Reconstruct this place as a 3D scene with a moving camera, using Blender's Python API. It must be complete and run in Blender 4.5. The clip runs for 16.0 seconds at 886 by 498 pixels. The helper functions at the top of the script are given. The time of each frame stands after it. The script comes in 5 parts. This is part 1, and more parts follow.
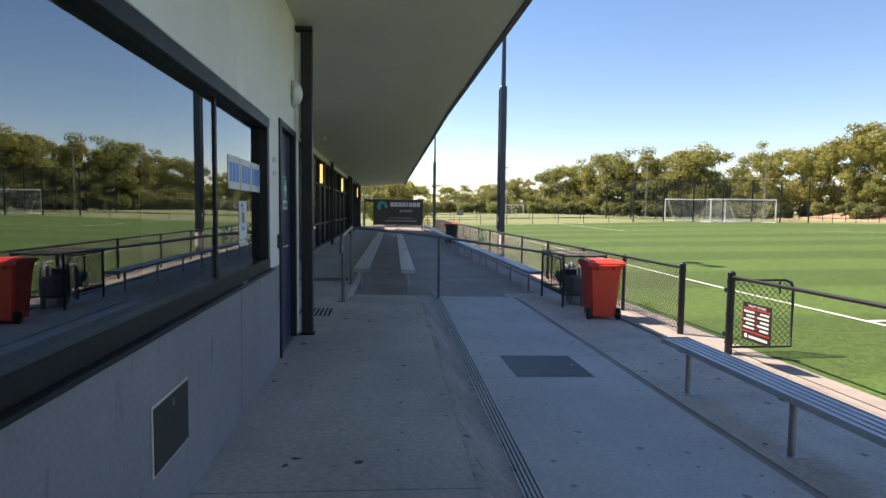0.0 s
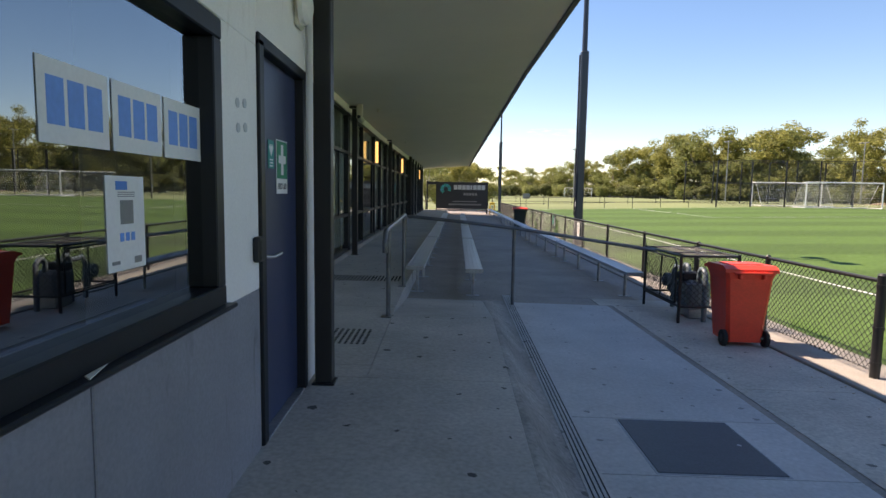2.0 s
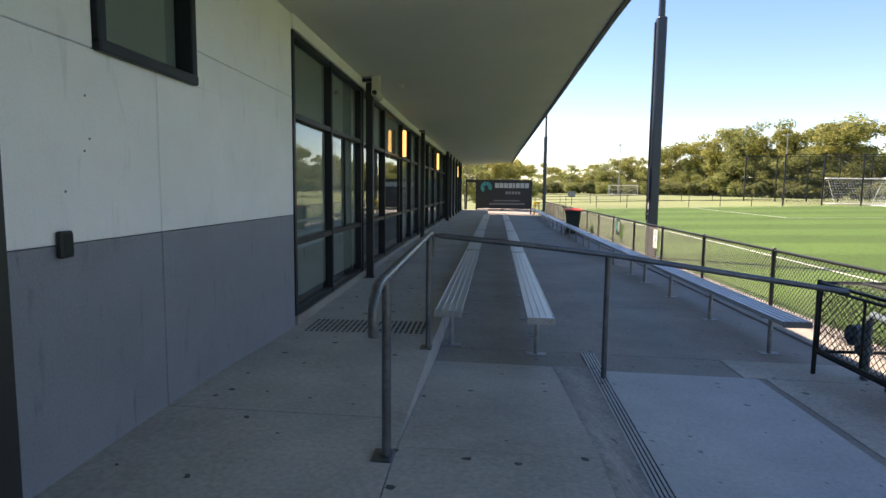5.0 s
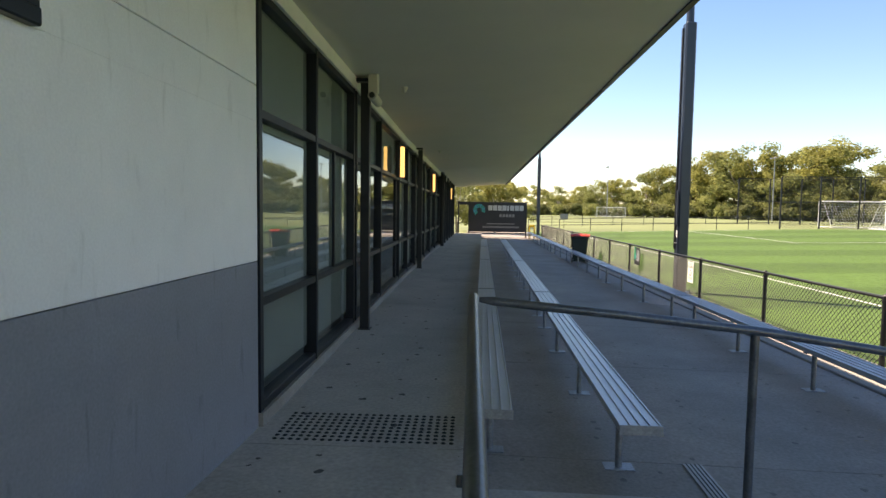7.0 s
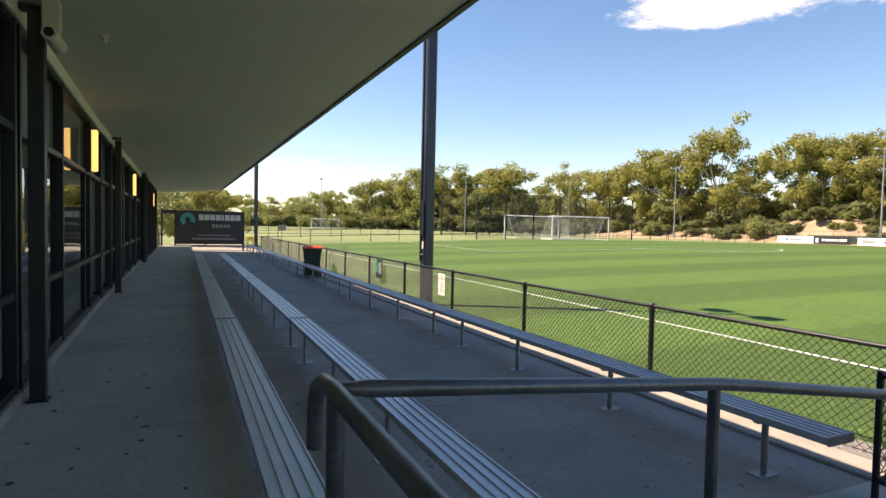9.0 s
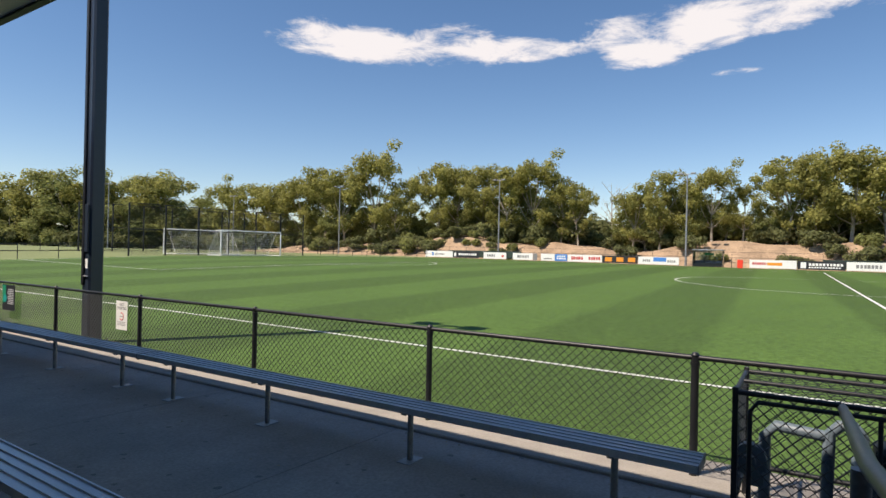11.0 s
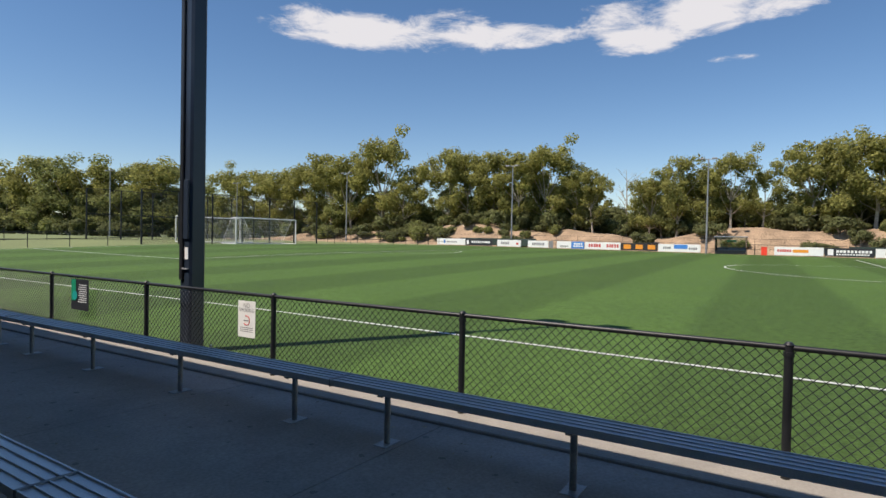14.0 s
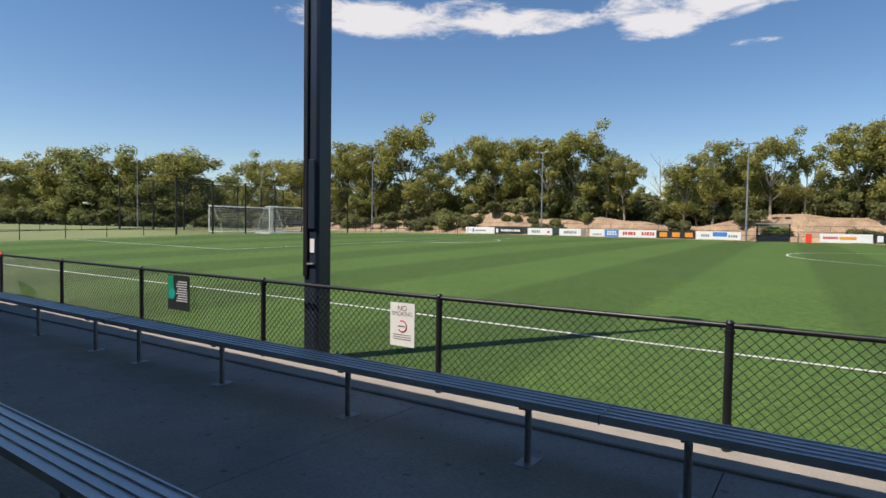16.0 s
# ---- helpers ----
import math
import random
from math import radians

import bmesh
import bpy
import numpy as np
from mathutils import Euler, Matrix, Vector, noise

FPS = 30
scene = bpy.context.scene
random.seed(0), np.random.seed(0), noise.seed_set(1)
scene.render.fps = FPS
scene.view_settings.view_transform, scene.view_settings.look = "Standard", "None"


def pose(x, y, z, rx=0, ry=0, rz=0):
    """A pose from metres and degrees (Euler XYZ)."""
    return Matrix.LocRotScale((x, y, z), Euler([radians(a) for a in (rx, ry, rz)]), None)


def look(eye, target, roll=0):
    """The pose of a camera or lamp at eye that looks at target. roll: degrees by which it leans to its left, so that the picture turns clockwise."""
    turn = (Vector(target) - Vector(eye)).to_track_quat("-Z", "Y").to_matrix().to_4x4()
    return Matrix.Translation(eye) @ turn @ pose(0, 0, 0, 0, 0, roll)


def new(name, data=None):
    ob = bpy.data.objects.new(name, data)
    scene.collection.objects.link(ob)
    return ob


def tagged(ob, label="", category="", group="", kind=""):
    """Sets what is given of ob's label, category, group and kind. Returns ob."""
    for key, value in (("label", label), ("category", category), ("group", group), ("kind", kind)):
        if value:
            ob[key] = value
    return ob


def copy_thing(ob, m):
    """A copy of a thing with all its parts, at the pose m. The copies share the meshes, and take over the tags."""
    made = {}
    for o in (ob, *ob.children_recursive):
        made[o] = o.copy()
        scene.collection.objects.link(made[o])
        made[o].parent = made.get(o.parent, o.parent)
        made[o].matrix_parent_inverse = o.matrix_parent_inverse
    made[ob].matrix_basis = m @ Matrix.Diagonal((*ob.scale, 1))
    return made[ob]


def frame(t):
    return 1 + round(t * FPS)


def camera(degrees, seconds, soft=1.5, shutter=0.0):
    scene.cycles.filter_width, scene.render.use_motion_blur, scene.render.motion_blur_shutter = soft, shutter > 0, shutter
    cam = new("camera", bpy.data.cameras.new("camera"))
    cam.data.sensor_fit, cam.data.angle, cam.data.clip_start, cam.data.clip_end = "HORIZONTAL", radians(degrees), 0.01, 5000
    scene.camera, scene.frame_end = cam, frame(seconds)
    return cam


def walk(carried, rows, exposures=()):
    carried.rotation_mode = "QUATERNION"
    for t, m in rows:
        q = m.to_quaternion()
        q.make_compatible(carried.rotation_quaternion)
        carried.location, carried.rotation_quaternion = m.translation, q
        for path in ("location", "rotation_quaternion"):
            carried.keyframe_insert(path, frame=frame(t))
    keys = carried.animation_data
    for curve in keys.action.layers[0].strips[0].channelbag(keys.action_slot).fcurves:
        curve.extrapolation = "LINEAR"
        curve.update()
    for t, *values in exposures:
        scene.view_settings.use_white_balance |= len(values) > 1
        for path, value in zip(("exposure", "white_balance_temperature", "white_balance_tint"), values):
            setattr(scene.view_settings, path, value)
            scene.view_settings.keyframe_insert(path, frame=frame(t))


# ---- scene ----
cam = camera(74.7, 16.0)
PATH = [
    (0, (1.913, -0.11, 1.643), (2.131, 1.874, 1.509), 0.7),
    (0.5, (1.954, 0.419, 1.65), (2.133, 2.406, 1.5), 0.6),
    (1, (1.976, 0.956, 1.651), (2.094, 2.944, 1.476), 0.7),
    (1.5, (2.015, 1.522, 1.662), (2.08, 3.512, 1.467), 0.8),
    (2, (1.967, 2.063, 1.653), (1.969, 4.054, 1.458), 0.9),
    (2.5, (1.944, 2.612, 1.643), (1.874, 4.601, 1.444), 1.0),
    (3, (1.923, 3.115, 1.658), (1.838, 5.103, 1.451), 1.1),
    (3.2, (1.915, 3.337, 1.677), (1.824, 5.323, 1.467), 1.2),
    (5.3, (1.856, 5.492, 1.716), (1.702, 7.476, 1.516), 0.3),
    (5.5, (1.798, 5.697, 1.721), (1.606, 7.678, 1.53), 0.4),
    (6, (1.681, 6.211, 1.721), (1.433, 8.188, 1.547), 0.5),
    (6.5, (1.535, 6.669, 1.755), (1.357, 8.655, 1.606), 0.6),
    (7, (1.394, 7.087, 1.792), (1.309, 9.081, 1.661), 0.8),
    (7.5, (1.275, 7.534, 1.791), (1.306, 9.53, 1.662), 0.9),
    (8, (1.109, 7.944, 1.769), (1.336, 9.927, 1.651), 1.1),
    (8.5, (1.026, 8.335, 1.771), (1.53, 10.268, 1.675), 1.0),
    (9, (1.044, 8.742, 1.747), (1.901, 10.547, 1.672), 1.2),
    (9.5, (1.04, 9.118, 1.72), (2.212, 10.738, 1.673), 1.2),
    (10, (1.081, 9.522, 1.705), (2.489, 10.943, 1.687), 1.1),
    (10.2, (1.104, 9.711, 1.706), (2.594, 11.046, 1.7), 1.1),
    (12.3, (1.235, 11.731, 1.63), (3.018, 12.637, 1.612), 1.3),
    (12.5, (1.267, 11.959, 1.618), (3.051, 12.863, 1.603), 1.2),
    (13, (1.299, 12.479, 1.609), (3.067, 13.413, 1.59), 1.2),
    (13.5, (1.315, 13.005, 1.609), (3.039, 14.019, 1.585), 1.1),
    (14, (1.35, 13.574, 1.615), (3.051, 14.625, 1.577), 1.1),
    (14.5, (1.386, 14.104, 1.619), (3.075, 15.174, 1.576), 1.0),
    (15, (1.446, 14.646, 1.612), (3.127, 15.728, 1.553), 1.0),
    (15.5, (1.413, 15.167, 1.601), (3.094, 16.248, 1.533), 0.9),
    (16, (1.421, 15.667, 1.586), (3.089, 16.767, 1.508), 0.8),
]
EXPOSURES = [(0, 1.08, 7700, 23), (3.0, 1.15, 7900, 23), (5.5, 1.42, 8000, 22), (8.0, 1.38, 8500, 20), (9.5, 0.95, 8000, 19), (12.5, 0.2, 6850, 15), (16.0, 0.26, 6900, 15)]
walk(cam, [(t, look(eye, target, roll)) for t, eye, target, roll in PATH], EXPOSURES)

# ---- light ----

SUN_DIR = Vector((0.60, -0.38, -1.0)).normalized()   # the way the light travels
SUN_STRENGTH, SKY_STRENGTH = 4.8, 0.106


def make_world():
    w = bpy.data.worlds.new("sky")
    scene.world = w
    w.use_nodes = True
    nt = w.node_tree
    nt.nodes.clear()
    out = nt.nodes.new("ShaderNodeOutputWorld")
    bg = nt.nodes.new("ShaderNodeBackground")
    bg.inputs["Strength"].default_value = SKY_STRENGTH
    sky = nt.nodes.new("ShaderNodeTexSky")
    sky.sky_type = "NISHITA"
    sky.sun_disc = False
    to_sun = -SUN_DIR
    sky.sun_elevation = math.asin(to_sun.z)
    sky.sun_rotation = math.atan2(to_sun.x, to_sun.y)
    sky.air_density, sky.dust_density, sky.ozone_density = 0.9, 0.1, 2.0
    # clouds on a flat layer overhead
    tc = nt.nodes.new("ShaderNodeTexCoord")
    sep = nt.nodes.new("ShaderNodeSeparateXYZ")
    nt.links.new(tc.outputs["Generated"], sep.inputs[0])
    zc = nt.nodes.new("ShaderNodeMath")
    zc.operation = "MAXIMUM"
    zc.inputs[1].default_value = 0.03
    nt.links.new(sep.outputs["Z"], zc.inputs[0])
    comb = nt.nodes.new("ShaderNodeCombineXYZ")
    for i, ax in enumerate("XY"):
        d = nt.nodes.new("ShaderNodeMath")
        d.operation = "DIVIDE"
        nt.links.new(sep.outputs[ax], d.inputs[0])
        nt.links.new(zc.outputs[0], d.inputs[1])
        nt.links.new(d.outputs[0], comb.inputs[i])
    big = nt.nodes.new("ShaderNodeTexNoise")
    big.inputs["Scale"].default_value = 4.2
    big.inputs["Detail"].default_value = 10.0
    big.inputs["Roughness"].default_value = 0.68
    big.inputs["Distortion"].default_value = 0.35
    nt.links.new(comb.outputs[0], big.inputs["Vector"])
    field = big.outputs["Fac"]
    # cloud banks: centre, size and turn on the layer
    for c, r, turn, gain in CLOUD_BANKS:
        mp = nt.nodes.new("ShaderNodeMapping")
        mp.vector_type = "TEXTURE"
        mp.inputs["Location"].default_value = (*c, 0)
        mp.inputs["Rotation"].default_value = (0, 0, radians(turn))
        mp.inputs["Scale"].default_value = (*r, 1)
        nt.links.new(comb.outputs[0], mp.inputs[0])
        ln = nt.nodes.new("ShaderNodeVectorMath")
        ln.operation = "LENGTH"
        nt.links.new(mp.outputs[0], ln.inputs[0])
        mr = nt.nodes.new("ShaderNodeMapRange")
        mr.interpolation_type = "SMOOTHSTEP"
        mr.inputs["From Min"].default_value, mr.inputs["From Max"].default_value = 1.2, 0.3
        mr.inputs["To Max"].default_value = gain
        nt.links.new(ln.outputs["Value"], mr.inputs["Value"])
        ad = nt.nodes.new("ShaderNodeMath")
        nt.links.new(field, ad.inputs[0])
        nt.links.new(mr.outputs["Result"], ad.inputs[1])
        field = ad.outputs[0]
    ramp = nt.nodes.new("ShaderNodeMapRange")
    ramp.interpolation_type = "SMOOTHSTEP"
    ramp.inputs["From Min"].default_value = CLOUD_COVER[0]
    ramp.inputs["From Max"].default_value = CLOUD_COVER[1]
    ramp.inputs["To Max"].default_value = 0.92
    nt.links.new(field, ramp.inputs["Value"])
    mix = nt.nodes.new("ShaderNodeMix")
    mix.data_type = "RGBA"
    nt.links.new(ramp.outputs["Result"], mix.inputs["Factor"])
    hs = nt.nodes.new("ShaderNodeHueSaturation")
    hs.inputs["Saturation"].default_value = 1.2
    nt.links.new(sky.outputs[0], hs.inputs["Color"])
    nt.links.new(hs.outputs[0], mix.inputs["A"])
    mix.inputs["B"].default_value = CLOUD_WHITE
    nt.links.new(mix.outputs["Result"], bg.inputs["Color"])
    nt.links.new(bg.outputs[0], out.inputs["Surface"])


CLOUD_WHITE = (6.6, 6.75, 7.0, 1)
CLOUD_COVER = (0.72, 1.02)
CLOUD_BANKS = (((2.08, 1.98), (0.42, 0.36), 0, 0.40), ((2.36, 1.62), (0.40, 0.52), 15, 0.40), ((2.66, 1.22), (0.27, 0.34), 10, 0.40),
               ((2.72, 0.62), (0.42, 0.42), 0, 0.40), ((2.70, 0.12), (0.36, 0.46), -20, 0.42), ((3.05, 0.72), (0.26, 0.30), 0, 0.38), ((2.5, -0.5), (0.5, 0.4), 0, 0.38),
               ((1.9, 9.6), (1.0, 1.3), 0, 0.24), ((3.2, 12.6), (1.6, 2.4), 0, 0.22), ((3.5, 0.34), (0.12, 0.2), 0, 0.28))
make_world()
sun_data = bpy.data.lights.new("sun", "SUN")
sun_data.energy, sun_data.angle, sun_data.color = SUN_STRENGTH, radians(0.5), (1.0, 0.95, 0.86)
sun = new("sun", sun_data)
sun.matrix_world = look((0, 0, 60), Vector((0, 0, 60)) + SUN_DIR)

# ---- materials ----


def material(name, base, rough=0.6, metal=0.0, vary=0.12, scale=3.0, fine=60.0, bump=0.1, dist=0.004, spec=0.5,
             tint=None, coat=0.0, island=0.0, obj=0.0, spots=0.0, grain=None):
    """Base colour with two scales of variation and a fine relief."""
    m = bpy.data.materials.new(name)
    m.use_nodes = True
    nt = m.node_tree
    p = nt.nodes["Principled BSDF"]
    p.inputs["Metallic"].default_value = metal
    p.inputs["Specular IOR Level"].default_value = spec
    p.inputs["Coat Weight"].default_value = coat
    tc = nt.nodes.new("ShaderNodeTexCoord")
    n1 = nt.nodes.new("ShaderNodeTexNoise")
    n1.inputs["Scale"].default_value = scale
    n1.inputs["Detail"].default_value = 6
    n1.inputs["Roughness"].default_value = 0.65
    n2 = nt.nodes.new("ShaderNodeTexNoise")
    n2.inputs["Scale"].default_value = fine
    n2.inputs["Detail"].default_value = 4
    for n in (n1, n2):
        nt.links.new(tc.outputs["Object"], n.inputs["Vector"])
    dark = [c * (1 - vary) for c in base]
    light = [min(1, c * (1 + vary)) for c in (tint or base)]
    r1 = nt.nodes.new("ShaderNodeMapRange")
    r1.inputs["From Min"].default_value, r1.inputs["From Max"].default_value = 0.3, 0.7
    nt.links.new(n1.outputs["Fac"], r1.inputs["Value"])
    mix = nt.nodes.new("ShaderNodeMix")
    mix.data_type = "RGBA"
    mix.inputs["A"].default_value = (*dark, 1)
    mix.inputs["B"].default_value = (*light, 1)
    nt.links.new(r1.outputs["Result"], mix.inputs["Factor"])
    mul = nt.nodes.new("ShaderNodeMix")
    mul.data_type, mul.blend_type = "RGBA", "MULTIPLY"
    mul.inputs["Factor"].default_value = 1.0
    nt.links.new(mix.outputs["Result"], mul.inputs["A"])
    r2 = nt.nodes.new("ShaderNodeMapRange")
    r2.inputs["From Min"].default_value, r2.inputs["From Max"].default_value = 0.25, 0.75
    r2.inputs["To Min"].default_value, r2.inputs["To Max"].default_value = 1 - (grain or vary), 1 + (grain or vary) * 0.6
    nt.links.new(n2.outputs["Fac"], r2.inputs["Value"])
    nt.links.new(r2.outputs["Result"], mul.inputs["B"])
    colour = mul.outputs["Result"]
    if island or obj:
        src = nt.nodes.new("ShaderNodeNewGeometry" if island else "ShaderNodeObjectInfo")
        r3 = nt.nodes.new("ShaderNodeMapRange")
        k = island or obj
        r3.inputs["To Min"].default_value, r3.inputs["To Max"].default_value = 1 - k, 1 + k
        nt.links.new(src.outputs["Random Per Island" if island else "Random"], r3.inputs["Value"])
        m3 = nt.nodes.new("ShaderNodeMix")
        m3.data_type, m3.blend_type = "RGBA", "MULTIPLY"
        m3.inputs["Factor"].default_value = 1.0
        nt.links.new(colour, m3.inputs["A"])
        nt.links.new(r3.outputs["Result"], m3.inputs["B"])
        colour = m3.outputs["Result"]
    if spots:
        vo = nt.nodes.new("ShaderNodeTexVoronoi")
        vo.voronoi_dimensions = "2D"
        vo.inputs["Scale"].default_value = 3.2
        wv = nt.nodes.new("ShaderNodeVectorMath")
        wv.operation = "ADD"
        dn = nt.nodes.new("ShaderNodeTexNoise")
        dn.inputs["Scale"].default_value = 25
        sc = nt.nodes.new("ShaderNodeVectorMath")
        sc.operation = "SCALE"
        sc.inputs["Scale"].default_value = 0.05
        nt.links.new(tc.outputs["Object"], dn.inputs["Vector"])
        nt.links.new(dn.outputs["Color"], sc.inputs[0])
        nt.links.new(tc.outputs["Object"], wv.inputs[0])
        nt.links.new(sc.outputs[0], wv.inputs[1])
        nt.links.new(wv.outputs[0], vo.inputs["Vector"])
        sp = nt.nodes.new("ShaderNodeSeparateColor")
        nt.links.new(vo.outputs["Color"], sp.inputs[0])
        size = nt.nodes.new("ShaderNodeMapRange")
        size.inputs["From Min"].default_value, size.inputs["From Max"].default_value = 0.35, 1.0
        size.inputs["To Min"].default_value, size.inputs["To Max"].default_value = 0.0, 0.09
        nt.links.new(sp.outputs[0], size.inputs["Value"])
        lt = nt.nodes.new("ShaderNodeMath")
        lt.operation = "LESS_THAN"
        nt.links.new(vo.outputs["Distance"], lt.inputs[0])
        nt.links.new(size.outputs["Result"], lt.inputs[1])
        st = nt.nodes.new("ShaderNodeMath")
        st.operation = "MULTIPLY"
        st.inputs[1].default_value = 0.85 * min(1, spots + 0.2)
        nt.links.new(lt.outputs[0], st.inputs[0])
        ms = nt.nodes.new("ShaderNodeMix")
        ms.data_type = "RGBA"
        ms.inputs["B"].default_value = (0.02, 0.019, 0.018, 1)
        nt.links.new(st.outputs[0], ms.inputs["Factor"])
        nt.links.new(colour, ms.inputs["A"])
        colour = ms.outputs["Result"]
    nt.links.new(colour, p.inputs["Base Color"])
    rr = nt.nodes.new("ShaderNodeMapRange")
    rr.inputs["To Min"].default_value, rr.inputs["To Max"].default_value = max(0.02, rough - 0.12), min(1, rough + 0.12)
    nt.links.new(n1.outputs["Fac"], rr.inputs["Value"])
    nt.links.new(rr.outputs["Result"], p.inputs["Roughness"])
    if bump:
        b = nt.nodes.new("ShaderNodeBump")
        b.inputs["Strength"].default_value, b.inputs["Distance"].default_value = bump, dist
        nt.links.new(n2.outputs["Fac"], b.inputs["Height"])
        nt.links.new(b.outputs[0], p.inputs["Normal"])
    return m


def glass_material(name, tint, gloss_ior=1.6, rough=0.0):
    m = bpy.data.materials.new(name)
    m.use_nodes = True
    nt = m.node_tree
    nt.nodes.clear()
    out = nt.nodes.new("ShaderNodeOutputMaterial")
    tr = nt.nodes.new("ShaderNodeBsdfTransparent")
    tr.inputs[0].default_value = (*tint, 1)
    gl = nt.nodes.new("ShaderNodeBsdfGlossy")
    gl.inputs["Roughness"].default_value = rough
    gl.inputs["Color"].default_value = (0.9, 0.95, 0.95, 1)
    fr = nt.nodes.new("ShaderNodeFresnel")
    fr.inputs["IOR"].default_value = gloss_ior
    mx = nt.nodes.new("ShaderNodeMixShader")
    nt.links.new(fr.outputs[0], mx.inputs[0])
    nt.links.new(tr.outputs[0], mx.inputs[1])
    nt.links.new(gl.outputs[0], mx.inputs[2])
    nt.links.new(mx.outputs[0], out.inputs["Surface"])
    return m


def glow_material(name, colour, strength):
    m = bpy.data.materials.new(name)
    m.use_nodes = True
    p = m.node_tree.nodes["Principled BSDF"]
    p.inputs["Base Color"].default_value = (*colour, 1)
    p.inputs["Emission Color"].default_value = (*colour, 1)
    p.inputs["Emission Strength"].default_value = strength
    return m


CONCRETE = material("concrete", (0.42, 0.395, 0.36), 0.75, vary=0.22, scale=0.9, fine=35, bump=0.12, spots=1.0)
# sloped platform edge: a darker, more mottled concrete than the deck
CONCRETE_FLARE = material("darker_mottled_concrete", (0.27, 0.255, 0.235), 0.8, vary=0.4, scale=1.6, fine=35, bump=0.12, spots=0.6)
CONCRETE_BLUE = material("blue_grey_concrete", (0.49, 0.48, 0.47), 0.72, vary=0.16, scale=0.8, fine=35, bump=0.12, spots=0.4)
CONCRETE_WARM = material("warm_concrete", (0.49, 0.445, 0.385), 0.8, vary=0.25, scale=1.2, fine=35, bump=0.12, spots=0.6)
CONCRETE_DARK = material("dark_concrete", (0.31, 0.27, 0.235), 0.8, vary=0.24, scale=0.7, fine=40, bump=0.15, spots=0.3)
CONCRETE_PALE = material("pale_concrete", (0.31, 0.28, 0.24), 0.85, vary=0.15, scale=2, fine=50, bump=0.15)
WHITE_WALL = material("white_painted_panel", (0.87, 0.86, 0.825), 0.6, vary=0.06, scale=1.2, fine=90, bump=0.04)
GREY_WALL = material("grey_painted_panel", (0.235, 0.245, 0.275), 0.6, vary=0.14, scale=1.5, fine=70, bump=0.05)
SOFFIT_PAINT = material("soffit_paint", (0.66, 0.62, 0.54), 0.7, vary=0.05, scale=0.8, fine=120, bump=0.03)
BLACK_METAL = material("black_powder_coat", (0.013, 0.014, 0.016), 0.45, vary=0.2, scale=4, fine=150, bump=0.05)
BLACK_FRAME = material("charcoal_aluminium", (0.012, 0.015, 0.019), 0.42, spec=0.3, vary=0.15, scale=3, fine=150, bump=0.03)
DOOR_BLUE = material("navy_door_paint", (0.035, 0.05, 0.11), 0.35, vary=0.12, scale=2, fine=80, bump=0.04)
ALUMINIUM = material("anodised_aluminium", (0.58, 0.60, 0.64), 0.36, metal=0.35, vary=0.1, scale=3, fine=90, bump=0.05)
GALV = material("galvanised_steel", (0.36, 0.37, 0.38), 0.5, metal=0.7, vary=0.2, scale=8, fine=60, bump=0.08)
RAIL_STEEL = material("dark_galvanised_rail", (0.14, 0.15, 0.165), 0.36, metal=0.6, vary=0.25, scale=6, fine=60, bump=0.06)
STEEL = material("brushed_steel", (0.6, 0.6, 0.6), 0.3, metal=1.0, vary=0.1, scale=5, fine=200, bump=0.03)
NAVY_STEEL = material("dark_blue_mast_paint", (0.02, 0.03, 0.048), 0.35, vary=0.15, scale=2, fine=80, bump=0.04)
RED_PLASTIC = material("red_bin_plastic", (0.85, 0.06, 0.028), 0.42, vary=0.1, scale=4, fine=60, bump=0.05)
GREEN_PLASTIC = material("dark_green_bin_plastic", (0.02, 0.035, 0.028), 0.45, vary=0.15, scale=4, fine=60, bump=0.05)
BLACK_RUBBER = material("black_rubber", (0.02, 0.02, 0.02), 0.8, vary=0.2, bump=0.1)
LINE_PAINT = material("turf_line_white", (0.6, 0.62, 0.58), 0.9, vary=0.15, scale=3, fine=60, bump=0.3)
WHITE_PAINT = material("white_gloss_paint", (0.8, 0.8, 0.79), 0.45, vary=0.06, bump=0.04)
SIGN_WHITE = material("white_sign_board", (0.78, 0.78, 0.76), 0.5, vary=0.05, bump=0.02)
SIGN_BLACK = material("black_sign_board", (0.02, 0.022, 0.026), 0.5, vary=0.15, bump=0.03)
GLASS = glass_material("tinted_window_glass", (0.84, 0.9, 0.87), 2.0)
GLASS_BACK = bpy.data.materials.new("clear_glass_inner_side")
GLASS_BACK.use_nodes = True
GLASS_BACK.node_tree.nodes.clear()
_o = GLASS_BACK.node_tree.nodes.new("ShaderNodeOutputMaterial")
_t = GLASS_BACK.node_tree.nodes.new("ShaderNodeBsdfTransparent")
GLASS_BACK.node_tree.links.new(_t.outputs[0], _o.inputs["Surface"])


def glaze(p):
    """A pane that mirrors on its outer side only and lets daylight in."""
    p.data.materials.append(GLASS_BACK)
    for q in p.data.polygons:
        if q.normal.x < 0.5:
            q.material_index = 1
    p.visible_shadow = False


